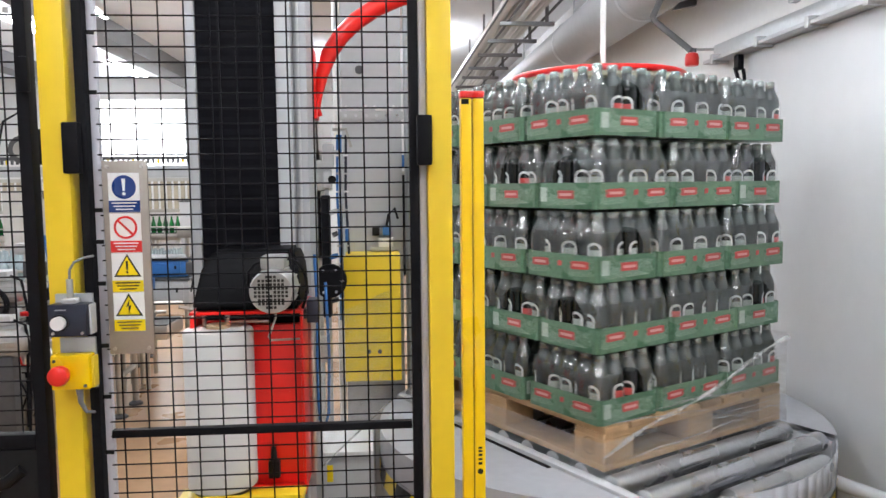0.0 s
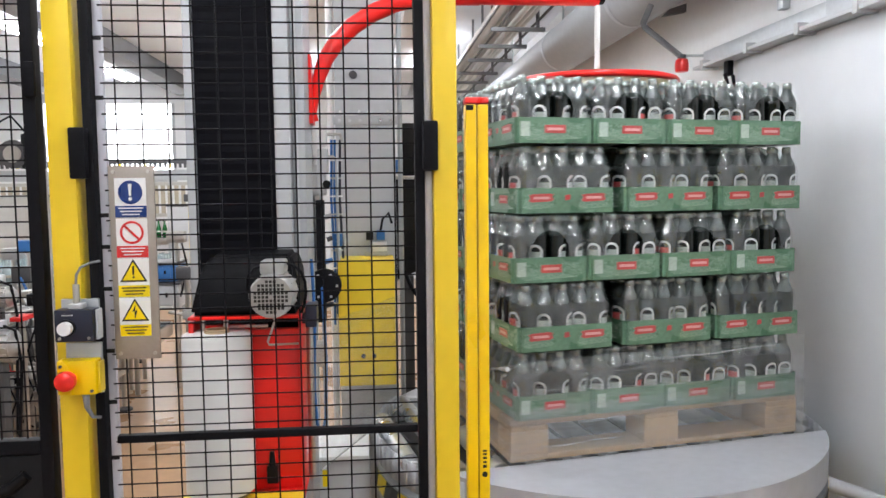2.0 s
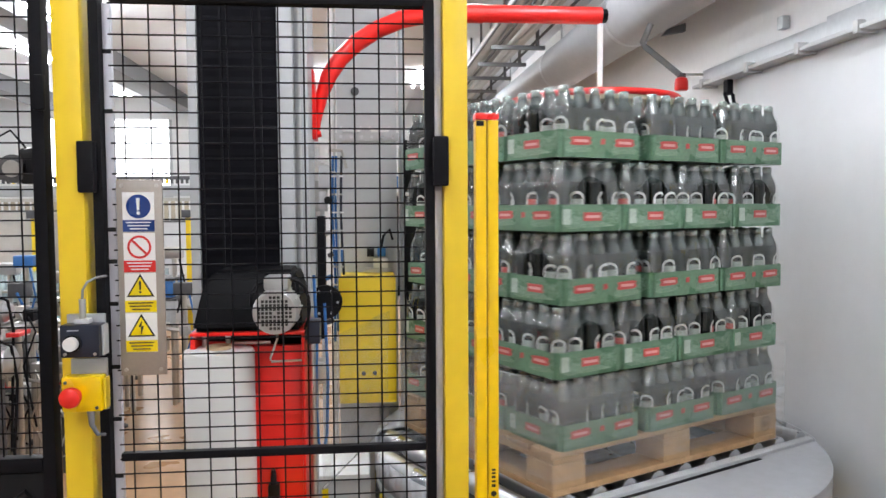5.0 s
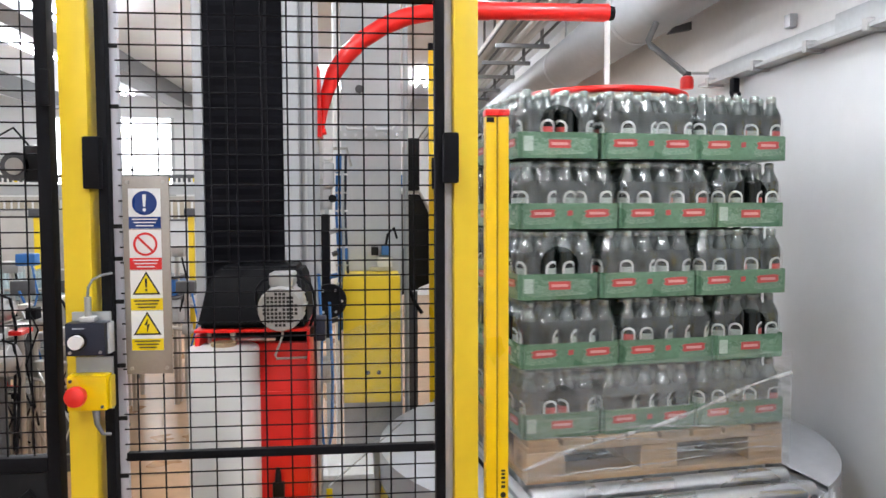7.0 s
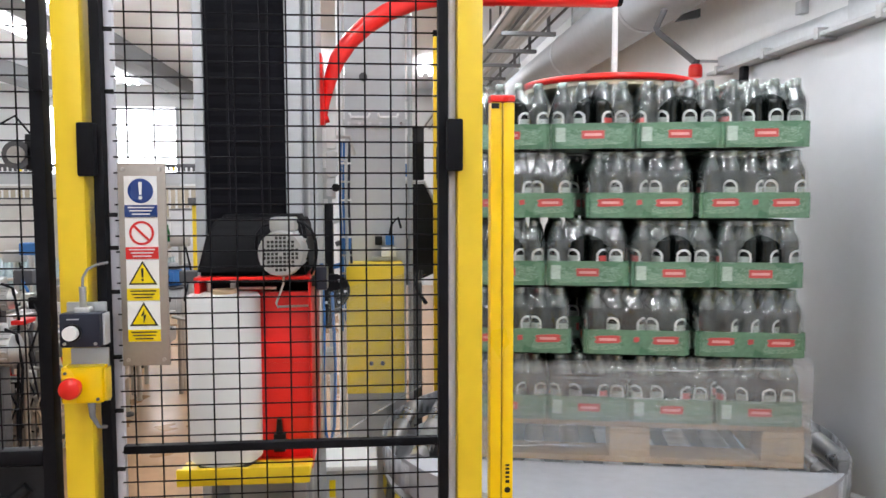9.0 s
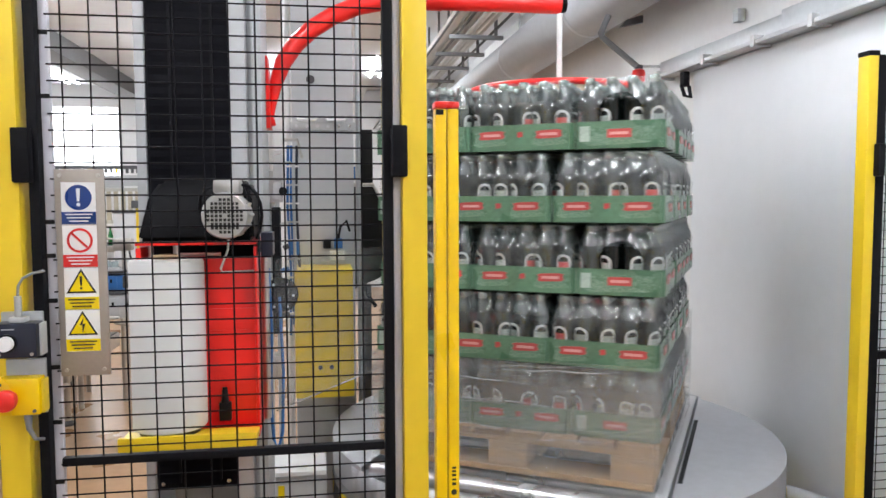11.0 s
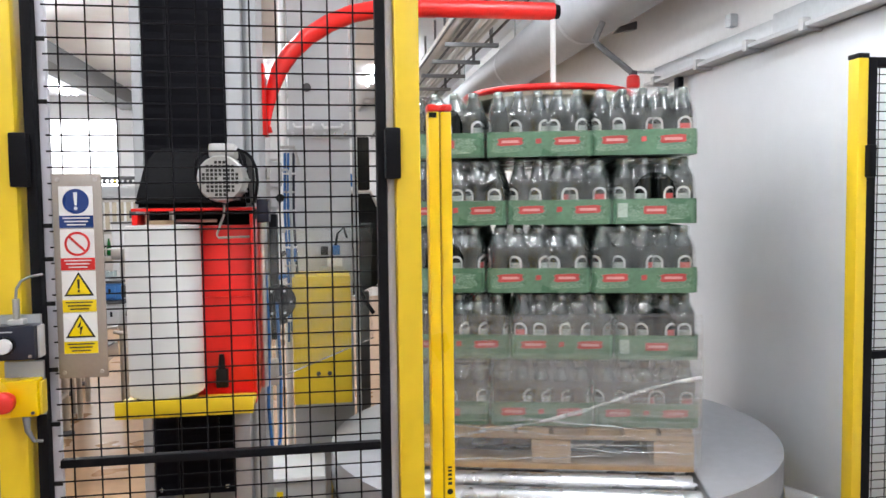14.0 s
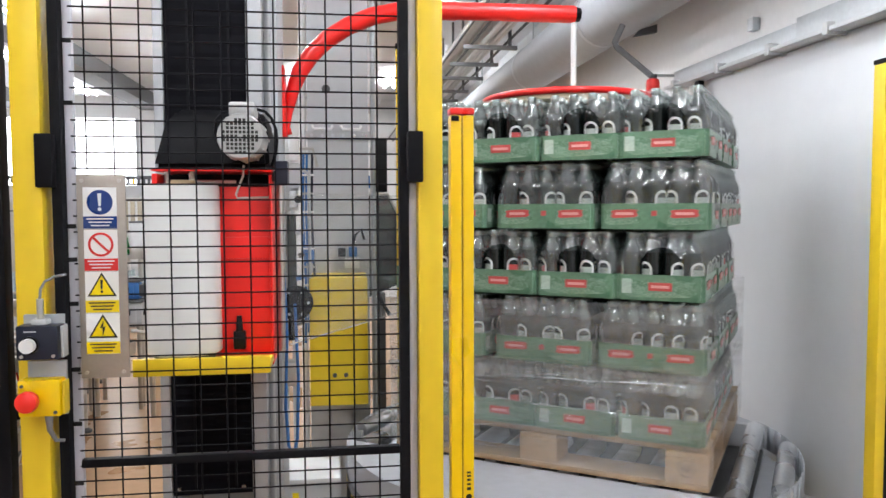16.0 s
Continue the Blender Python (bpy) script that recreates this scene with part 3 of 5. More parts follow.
# light curtain column
lc = empty("light_curtain", "slim yellow light curtain column with a red cap", "safety sensor")
for a, b in ((0.172, 0.1935), (0.1965, 0.218)):
    part("profile", B(a, b, 1.515, 1.55, 0.02, 1.712, bevel=0.003), CURTAIN, lc)
# profile yellow darkened to paint the shade in the groove
part("groove", B(0.1925, 0.1975, 1.519, 1.548, 0.02, 1.71), mat("groove_shade_yellow", (0.42, 0.26, 0.0), 0.5), lc)
part("cap", B(0.171, 0.219, 1.513, 1.552, 1.713, 1.726, bevel=0.003), RED_PLASTIC, lc, "red end cap")
part("lens", B(0.173, 0.188, 1.513, 1.5145, 1.7, 1.71), BLACK_GLOSS, lc)
bm = bmesh.new()
for z, h in ((1.0, 0.004), (0.993, 0.004), (0.985, 0.005), (0.976, 0.004), (0.967, 0.006)):
    strip(bm, 0.207, z, 0.008, h, 1.5142)
part("marking", disc(bm, 0.207, 0.95, 0.006, 1.5142, 0, 14), INK, lc)
part("foot", B(0.162, 0.228, 1.505, 1.56, 0.0, 0.02, bevel=0.003), DARK, lc)

# ---- wrapping machine ----
mast = empty("wrapper_mast", "grey machine mast with a black bellows cover", "machine mast")
part("side_profile", B(-0.632, -0.602, 2.6, 2.95, 0.0, 3.3, bevel=0.004), MAST, mast)
part("side_profile", B(-0.34, -0.29, 2.6, 2.95, 0.0, 3.3, bevel=0.004), MAST, mast)
part("side_cover", B(-0.288, -0.244, 2.66, 2.95, 0.3, 3.3, bevel=0.004), MAST, mast)
part("seam", B(-0.275, -0.268, 2.652, 2.66, 0.3, 3.3), GREY, mast)
part("back_plate", B(-0.602, -0.34, 2.9, 2.95, 0.0, 3.3), GREY, mast)
bm = bmesh.new()
z, k = 0.575, 0
prof = []
while z < 3.28:
    prof.append((2.612 if k % 2 else 2.6135, z))
    z += 0.02
    k += 1
for s0, s1 in ((-0.6, -0.342),):
    a = [bm.verts.new((s0, y, q)) for y, q in prof]
    b = [bm.verts.new((s1, y, q)) for y, q in prof]
    for i in range(len(prof) - 1):
        bm.faces.new((a[i], b[i], b[i + 1], a[i + 1]))
part("bellows", bm, BELLOWS, mast, "black pleated bellows", False)
for x in (-0.53, -0.4):
    part("fold_guide", B(x, x + 0.008, 2.606, 2.611, 0.6, 3.28), BLACK, mast)
for x in (-0.58, -0.37):
    part("bolt", T([(x, 2.6, 0.6), (x, 2.62, 0.6)], 0.007, 8), ZINC, mast)
part("hose", T([(-0.236, 2.7, 1.3), (-0.226, 2.66, 1.1), (-0.232, 2.64, 0.85), (-0.224, 2.64, 0.72), (-0.21, 2.65, 0.68), (-0.195, 2.66, 0.74), (-0.19, 2.67, 0.95), (-0.2, 2.7, 1.2)], 0.0055, 8), BLUE, mast, "blue air hose")
part("base", B(-0.75, -0.18, 2.45, 3.05, 0.0, 0.06, bevel=0.006), GREY, mast)

arm = empty("overhead_boom", "red tubular overhead arm with a white hanging rod", "machine arm")
AY = 2.9
pts = [(-0.232, AY, 1.8), (-0.224, AY, 1.88), (-0.21, AY, 1.955), (-0.183, AY, 2.03), (-0.14, AY, 2.095), (-0.08, AY, 2.153), (-0.003, AY, 2.203), (0.088, AY, 2.242), (0.2, AY, 2.265), (0.355, AY, 2.268)]
part("bend", T(pts, [0.006, 0.014, 0.023, 0.03, 0.032, 0.033, 0.033, 0.033, 0.033, 0.033], 18), RED, arm)
part("sleeve", T([(0.34, AY, 2.27), (0.4, AY, 2.2702)], 0.0355, 18), RED_PLASTIC, arm)
part("straight", T([(0.38, AY, 2.27), (0.86, AY, 2.271)], 0.033, 18), RED, arm)
part("end_plug", T([(0.86, AY, 2.271), (0.882, AY, 2.271)], [0.031, 0.026], 8), BLACK, arm)
part("flange", slab(bmesh.new(), [(-0.2435, 2.045), (-0.237, 2.045), (-0.232, 1.95), (-0.229, 1.79), (-0.2435, 1.79)], AY - 0.05, AY + 0.05), RED, arm)
part("pin", T([(-0.235, AY, 1.81), (-0.215, AY, 1.815)], 0.012, 10), RED, arm)
part("rod", T([(0.858, AY, 2.24), (0.858, AY, 2.0)], 0.011, 12), WHITE, arm, "white hanging rod")

# film carriage, built at its lowest place; the origin is on the mast
carriage = empty("film_carriage", "red film carriage with black hood, grey motor and yellow tray", "film carriage")
part("back_panel", B(-0.4, -0.252, 2.36, 2.39, 0.606, 1.114, bevel=0.004), RED, carriage)
part("rear_panel", B(-0.565, -0.4005, 2.44, 2.47, 0.606, 1.114, bevel=0.004), RED, carriage)
part("side_panel", B(-0.2515, -0.242, 2.34, 2.52, 0.606, 1.15, bevel=0.004), RED, carriage)
part("floor_panel", B(-0.57, -0.24, 2.306, 2.595, 0.588, 0.605, bevel=0.003), RED, carriage)
part("top_lip", B(-0.575, -0.24, 2.3, 2.6, 1.157, 1.166, bevel=0.002), RED, carriage)
part("rim", B(-0.575, -0.56, 2.305, 2.4, 1.08, 1.15, bevel=0.003), RED, carriage)
# black sheet added for the shade inside the recess below the lip
part("recess_shade", B(-0.558, -0.253, 2.5, 2.52, 1.06, 1.156), BLACK, carriage)
part("slide_bar", T([(-0.46, 2.345, 1.128), (-0.345, 2.345, 1.128)], 0.005, 8), STEEL, carriage)
part("crease", B(-0.4, -0.25, 2.352, 2.3595, 0.9, 0.965, bevel=0.003), RED, carriage)
hood = bmesh.new()
lo = [hood.verts.new(p) for p in ((-0.572, 2.31, 1.168), (-0.245, 2.31, 1.168), (-0.245, 2.598, 1.168), (-0.572, 2.598, 1.168))]
mi = [hood.verts.new(p) for p in ((-0.545, 2.35, 1.3), (-0.255, 2.35, 1.3), (-0.255, 2.598, 1.3), (-0.545, 2.598, 1.3))]
hi = [hood.verts.new(p) for p in ((-0.52, 2.4, 1.345), (-0.275, 2.4, 1.345), (-0.275, 2.598, 1.345), (-0.52, 2.598, 1.345))]
for p, q in ((lo, mi), (mi, hi)):
    for k in range(4):
        hood.faces.new((p[k], p[(k + 1) % 4], q[(k + 1) % 4], q[k]))
hood.faces.new(hi)
hood.faces.new(list(reversed(lo)))
bmesh.ops.bevel(hood, geom=list(hood.edges), offset=0.012, segments=2, affect="EDGES")
part("hood", hood, mat("hood_plastic", (0.004, 0.004, 0.005), 0.55, vary=0.2, spec=0.06), carriage, "black moulded hood")
part("tray", B(-0.61, -0.24, 2.206, 2.305, 0.6, 0.62, bevel=0.003), YELLOW, carriage, "yellow steel tray")
part("tray_lip", B(-0.61, -0.24, 2.19, 2.205, 0.588, 0.636, bevel=0.003), YELLOW, carriage)
MX, MZ = -0.307, 1.244
motor = part("motor", T([(MX, 2.33, MZ), (MX, 2.3, MZ), (MX, 2.18, MZ), (MX, 2.165, MZ)], [0.048, 0.061, 0.062, 0.056], 22), ALU, carriage, "grey finned electric motor")
for k in range(12):
    a = 2 * math.pi * k / 12
    part("fin", T([(MX + 0.062 * math.cos(a), 2.3, MZ + 0.062 * math.sin(a)), (MX + 0.062 * math.cos(a), 2.19, MZ + 0.062 * math.sin(a))], 0.004, 6), ALU, motor)
part("fan_cover", T([(MX, 2.166, MZ), (MX, 2.15, MZ)], [0.064, 0.059], 22), ALU, motor)
gr = bmesh.new()
for i in range(-4, 5):
    for j in range(-4, 5):
        if 0.006 < math.hypot(i, j) * 0.0109 < 0.0465 and not (i == 0 and j == 0):
            box(gr, MX + i * 0.0109 - 0.0038, MX + i * 0.0109 + 0.0038, 2.1485, 2.1495, MZ + j * 0.0109 - 0.0038, MZ + j * 0.0109 + 0.0038)
tagged(part("vent_grille", gr, INK, motor, "", False), kind="stuff")
part("terminal_box", B(MX - 0.035, MX + 0.035, 2.19, 2.29, MZ + 0.059, MZ + 0.098, bevel=0.008), ALU, motor)
part("cable", T([(MX - 0.035, 2.25, MZ + 0.08), (MX - 0.06, 2.245, MZ + 0.072), (MX - 0.076, 2.24, MZ + 0.05), (MX - 0.08, 2.25, MZ + 0.015), (MX - 0.072, 2.265, MZ - 0.015), (MX - 0.055, 2.28, MZ - 0.04)], 0.0045, 8), BLACK, motor)
part("cable", T([(MX + 0.035, 2.25, MZ + 0.085), (MX + 0.058, 2.25, MZ + 0.078), (MX + 0.075, 2.25, MZ + 0.06), (MX + 0.086, 2.26, MZ + 0.03), (MX + 0.088, 2.27, MZ - 0.005), (MX + 0.082, 2.28, MZ - 0.04), (MX + 0.07, 2.3, MZ - 0.07)], 0.0045, 8), BLACK, motor)
part("handle", T([(MX - 0.01, 2.3, MZ - 0.07), (MX - 0.012, 2.3, MZ - 0.1), (MX - 0.032, 2.29, MZ - 0.155), (MX - 0.028, 2.29, MZ - 0.165), (MX + 0.06, 2.29, MZ - 0.163)], 0.0035, 8), STEEL, carriage)
part("rod", T([(-0.47, 2.34, 1.166), (-0.47, 2.34, 1.1)], 0.008, 10), STEEL, carriage)
part("rod", T([(-0.54, 2.34, 1.155), (-0.54, 2.34, 1.08)], 0.007, 10), STEEL, carriage)
part("sensor", B(-0.36, -0.325, 2.335, 2.3595, 0.63, 0.685, bevel=0.004), BLACK_GLOSS, carriage)
part("sensor_head", T([(-0.343, 2.345, 0.685), (-0.343, 2.345, 0.73)], [0.011, 0.007], 10), BLACK_GLOSS, carriage)
part("valve_box", B(-0.23, -0.195, 2.34, 2.42, 1.12, 1.19, bevel=0.004), NAVY, carriage)
part("valve_stem", B(-0.2415, -0.2305, 2.36, 2.4, 1.13, 1.16), DARK, carriage)
part("prestretch_roller", T([(-0.226, 2.44, 0.605), (-0.226, 2.44, 1.15)], 0.012, 14), STEEL, carriage)

roll = empty("film_roll", "full white roll of stretch film standing on the tray", "film roll")
RX, RY, RR = -0.49, 2.3, 0.103
part("roll_body", lathe(bmesh.new(), [(0.032, 0.635), (RR - 0.006, 0.635), (RR, 0.64), (RR, 1.11), (RR - 0.004, 1.117), (0.038, 1.12)], 40, RX, RY), ROLL, roll)
part("core", lathe(bmesh.new(), [(0.037, 1.1), (0.037, 1.13), (0.03, 1.131), (0.03, 1.11)], 24, RX, RY), CARD, roll)
part("spindle_plate", lathe(bmesh.new(), [(0.085, 0.6205), (0.085, 0.634)], 24, RX, RY), DARK, roll)

web = empty("film_web", "thin clear film stretched from the carriage towards the load", "stretch film")
for z0, z1 in ((0.62, 0.77), (0.77, 0.94), (0.94, 1.1)):
    bm = bmesh.new()
    rows_ = [[bm.verts.new((0.078 * i, 0.006 * math.sin(i * 1.3 + 9 * z), z)) for i in range(11)] for z in (z0, (z0 + z1) / 2, z1)]
    for lo_, hi_ in zip(rows_, rows_[1:]):
        for i in range(10):
            bm.faces.new((lo_[i], lo_[i + 1], hi_[i + 1], hi_[i]))
    part("film_strip", bm, WEB, web)
part("film_edge", T([(0.0, 0, 0.62), (0.4, 0.005, 0.618), (0.78, 0.0, 0.622)], 0.003, 6), ROPE, web)

# ---- turntable and load, each built round the turning axis ----
AXIS, ROLLER_TOP = (0.908, 3.15), 0.572
SPIN, TURN_AT_9 = 54.6, -12.0


def turned(t):
    return pose(AXIS[0], AXIS[1], ROLLER_TOP, 0, 0, TURN_AT_9 - SPIN * (t - 9))


SPINNING = []
TR, PZ = 0.93, -0.03
tt = empty("turntable", "round grey pallet turntable with a strip of steel rollers", "turntable")
SPINNING.append((tt, Matrix.Identity(4)))
for s in (-1, 1):
    bm = bmesh.new()
    ya, PZ = (0.56, -0.03) if s > 0 else (0.5, -0.004)
    a0 = math.asin(ya / TR)
    arc = [(TR * math.cos(a0 + (math.pi - 2 * a0) * k / 40), s * TR * math.sin(a0 + (math.pi - 2 * a0) * k / 40)) for k in range(41)]
    up = [bm.verts.new((x, y, PZ)) for x, y in arc]
    dn = [bm.verts.new((x, y, PZ - 0.12)) for x, y in arc]
    bm.faces.new(up)
    for k in range(40):
        bm.faces.new((up[k], up[k + 1], dn[k + 1], dn[k]))
    part("deck_plate", bm, PLATE, tt, "grey painted half-moon deck plate")
    part("side_beam", B(-0.76, 0.76, s * 0.53 - 0.02, s * 0.53 + 0.02, -0.13, -0.022 if s > 0 else -0.035, bevel=0.003), PALE, tt)
    if s > 0:
        part("beam_slot", B(-0.35, 0.45, s * 0.575 - 0.008, s * 0.575 + 0.008, PZ + 0.0005, PZ + 0.003), BLACK, tt)
rl = mesh_of(T([(0, -0.478, 0), (0, 0.505, 0)], 0.038, 20), "roller", ZINC)
smooth(rl)
ax_ = mesh_of(T([(0, -0.495, 0), (0, 0.54, 0)], 0.014, 10), "axle", ZINC)
smooth(ax_)
for k in range(-5, 6):
    r = part("roller", rl, None, tt)
    r.location = (k * 0.145, 0, -0.038)
    part("axle", ax_, None, r)
part("bed_pan", B(-0.76, 0.76, -0.505, 0.505, -0.14, -0.125), DARK, tt)
PZ = -0.03
hz0 = bmesh.new()
n = 96
for k in range(n):
    a, b = 2 * math.pi * k / n, 2 * math.pi * (k + 1) / n
    q = [hz0.verts.new((1.004 * TR * math.cos(w), 1.004 * TR * math.sin(w), z)) for w, z in ((a - 0.05, PZ - 0.21), (b - 0.05, PZ - 0.21), (b, PZ - 0.13), (a, PZ - 0.13))]
    f = hz0.faces.new(q)
    f.material_index = (k // 2) % 2
part("hazard_stripe", hz0, [SIGN_YELLOW, INK], tt, "yellow and black hazard stripes", False)
bm = bmesh.new()
lathe(bm, [(TR, PZ - 0.24), (TR, PZ - 0.125)], 72)
part("rim", bm, PLATE, tt)
for s in (-1, 1):
    a0 = math.asin(0.56 / TR)
    bm = bmesh.new()
    for k in range(20):
        w0, w1 = -a0 + 2 * a0 * k / 20, -a0 + 2 * a0 * (k + 1) / 20
        q = []
        for w, rad, z in ((w0, TR, -0.125), (w1, TR, -0.125), (w1, TR, -0.02), (w0, TR, -0.02)):
            q.append(bm.verts.new((s * rad * math.cos(w), rad * math.sin(w), z)))
        bm.faces.new(q)
    ob = part("end_rim", bm, PLATE, tt, "curved steel rim")
    md = ob.modifiers.new("thickness", "SOLIDIFY")
    md.thickness, md.offset = 0.006, 0
    r = part("short_roller", T([(0, -0.27, 0), (0, 0.27, 0)], 0.036, 18), ZINC, tt)
    r.location = (s * 0.865, 0, -0.042)
    for e in (-1, 1):
        part("bearing", B(s * 0.865 - 0.025, s * 0.865 + 0.025, e * 0.29 - 0.012, e * 0.29 + 0.012, -0.125, -0.03, bevel=0.006), ALU, tt)
base = empty("pedestal", "dark fixed base under the turntable", "machine base")
part("drum", lathe(bmesh.new(), [(0.5, 0.0), (0.5, 0.33)], 40, AXIS[0], AXIS[1]), DARK, base)

# pallet
OX, OY = 0.05, 0.008
PALLET_H, LAYER_H = 0.15, 0.2425
pal = empty("pallet", "worn pine wooden pallet carrying the bottle packs", "pallet")
SPINNING.append((pal, pose(OX, OY, 0.002)))
PL, PW = 0.6, 0.5
for y in (-0.43, 0.0, 0.43):
    part("bottom_board", B(-0.456, 0.456, y - 0.07, y + 0.07, 0.0, 0.022, bevel=0.002), WOOD, pal)
for x in (-0.527, 0.0, 0.527):
    if x:
        part("bottom_board", B(x - 0.07, x + 0.073, -PW, PW, 0.0, 0.022, bevel=0.002) if x > 0 else B(x - 0.073, x + 0.07, -PW, PW, 0.0, 0.022, bevel=0.002), WOOD, pal)
    for y in (-0.43, 0.0, 0.43):
        part("block", B(x - 0.072, x + 0.072, y - 0.07, y + 0.07, 0.0225, 0.108, bevel=0.003), WOOD, pal)
    part("stringer", B(x - 0.07, x + 0.07, -PW, PW, 0.1085, 0.128, bevel=0.002), WOOD, pal)
for k in range(8):
    y = -PW + 0.06 + k * (2 * PW - 0.12) / 7
    part("top_board", B(-PL, PL, y - 0.055, y + 0.055, 0.1285, PALLET_H, bevel=0.002), WOOD if k % 3 else WOOD_DARK, pal)
for s in (-1, 1):
    bm = bmesh.new()
    ring(bm, 0.527, 0.074, 0.03, 0.0025, 0, 22)
    for x in (-0.014, -0.004, 0.006, 0.015):
        strip(bm, 0.527 + x, 0.074, 0.003, 0.026, 0.0)
    ob = part("burnt_mark", bm, mat("burnt_brand", (0.07, 0.04, 0.025), 0.8), pal, "", False)
    ob.matrix_basis = pose(0, -0.5015, 0) if s < 0 else pose(0, 0.5015, 0, 0, 0, 180)

# bottle packs
TL, TE, NB_L, NB_E = 0.366, 0.29, 5, 4
BAND_H = 0.09
bottle_me = smooth(mesh_of(lathe(bmesh.new(), [(0.03, 0.001), (0.0342, 0.006), (0.0342, 0.15), (0.0332, 0.161), (0.0298, 0.172), (0.0245, 0.183), (0.0195, 0.193), (0.0166, 0.202), (0.0152, 0.214)], 16), "bottle", GLASS))
cap_me = smooth(mesh_of(lathe(bmesh.new(), [(0.0162, 0.21), (0.0172, 0.2125), (0.0168, 0.229), (0.014, 0.2335)], 14), "cap", CAP))
bm = bmesh.new()
R_ = 0.0347


def on_bottle(s, z):
    return (R_ * math.cos(s / R_), R_ * math.sin(s / R_), z)


path_o, path_i = [], []
for k in range(13):
    a = math.pi * k / 12
    path_o.append((0.0265 * math.cos(a), 0.105 + 0.026 * math.sin(a)))
    path_i.append((0.0195 * math.cos(a), 0.105 + 0.0185 * math.sin(a)))
path_o = [(0.0265, 0.06)] + path_o + [(-0.0265, 0.06)]
path_i = [(0.0195, 0.06)] + path_i + [(-0.0195, 0.06)]
vo, vi = [bm.verts.new(on_bottle(*p)) for p in path_o], [bm.verts.new(on_bottle(*p)) for p in path_i]
for k in range(len(vo) - 1):
    bm.faces.new((vo[k], vo[k + 1], vi[k + 1], vi[k]))
q = [[bm.verts.new(on_bottle(s, z)) for s in (-0.0185, -0.009, 0, 0.009, 0.0185)] for z in (0.08, 0.106)]
for k in range(4):
    bm.faces.new((q[0][k], q[0][k + 1], q[1][k + 1], q[1][k])).material_index = 1
label_me = mesh_of(bm, "label", [LABEL_WHITE, PRINT_RED])
plain_me = label_me.copy()
plain_me.materials[1] = mat("label_field", (0.29, 0.33, 0.3), 0.4, vary=0.25, bump=0)


def hug(u, z):
    """How far the shrunk film lies inside the pack's outline, u bottles along a side and at a height."""
    c = 0.5 + 0.5 * math.cos(2 * math.pi * u)           # 1 on a bottle, 0 between two
    body = 0.0 if z < 0.148 else 0.021 * min(1.0, (z - 0.148) / 0.06) ** 1.4
    return body + (1 - c) * (0.0035 + 0.11 * max(0.0, z - 0.125) * 0.9)


def pack_film():
    """Clear upper film of a pack, drawn tight over the bottles, with a round-topped hole in each end."""
    bm = bmesh.new()
    hx, hy, z0, z2, nz = TL / 2, TE / 2, BAND_H - 0.004, 0.234, 20
    cz, rw, rh = 0.112, 0.07, 0.072                    # the hole's middle and half sizes

    def q_of(p, z):
        return math.hypot(p / rw, (z - cz) / rh)

    for s in (-1, 1):
        for along, count, half, off, hole in (("x", NB_L, hx, hy, False), ("y", NB_E, hy, hx, True)):
            nu = count * 10
            grid, where = [], {}
            for j in range(nz + 1):
                row = []
                for i in range(nu + 1):
                    z = z0 + (z2 - z0) * j / nz
                    p = -half + 2 * half * i / nu
                    if hole and 0 < j:
                        q = q_of(p, z)
                        if 0.88 < q < 1.12:             # lay the hole's edge on a clean curve
                            p, z = p / q, cz + (z - cz) / q
                    d = off + 0.001 - hug((p + half) / (2 * half) * count - 0.5, z)
                    turn = radians(45) * max(0.0, abs(p) - (half - 0.034)) / 0.034
                    w = p if not turn else math.copysign(half - 0.034 + 0.034 * math.sin(turn), p)
                    d -= 0.034 * (1 - math.cos(turn))
                    w *= 1 - 0.13 * max(0.0, (z - 0.14) / 0.1) ** 1.5 * (abs(p) / half) ** 3
                    v = bm.verts.new((w, s * d, z) if along == "x" else (s * d, w, z))
                    where[v] = (p, z)
                    row.append(v)
                grid.append(row)
            for j in range(nz):
                for i in range(nu):
                    f = (grid[j][i], grid[j][i + 1], grid[j + 1][i + 1], grid[j + 1][i])
                    mid = [sum(where[v][k] for v in f) / 4 for k in (0, 1)]
                    if not (hole and q_of(*mid) < 1.0):
                        bm.faces.new(f)
    for v in [v for v in bm.verts if not v.link_faces]:
        bm.verts.remove(v)
    return smooth(mesh_of(bm, "clear_film", SHRINK))


def pack_band():
    bm = bmesh.new()
    hx, hy = TL / 2, TE / 2
    lo = [bm.verts.new((x * hx, y * hy, 0.002)) for x, y in ((-1, -1), (1, -1), (1, 1), (-1, 1))]
    hi = [bm.verts.new((x * hx, y * hy, BAND_H)) for x, y in ((-1, -1), (1, -1), (1, 1), (-1, 1))]
    for k in range(4):
        bm.faces.new((lo[k], lo[(k + 1) % 4], hi[(k + 1) % 4], hi[k]))
    bm.faces.new(list(reversed(lo)))
    bmesh.ops.bevel(bm, geom=[e for e in bm.edges if abs(e.verts[0].co.z - e.verts[1].co.z) > 0.05], offset=0.012, segments=3, affect="EDGES")
    return smooth(mesh_of(bm, "printed_band", GREEN))


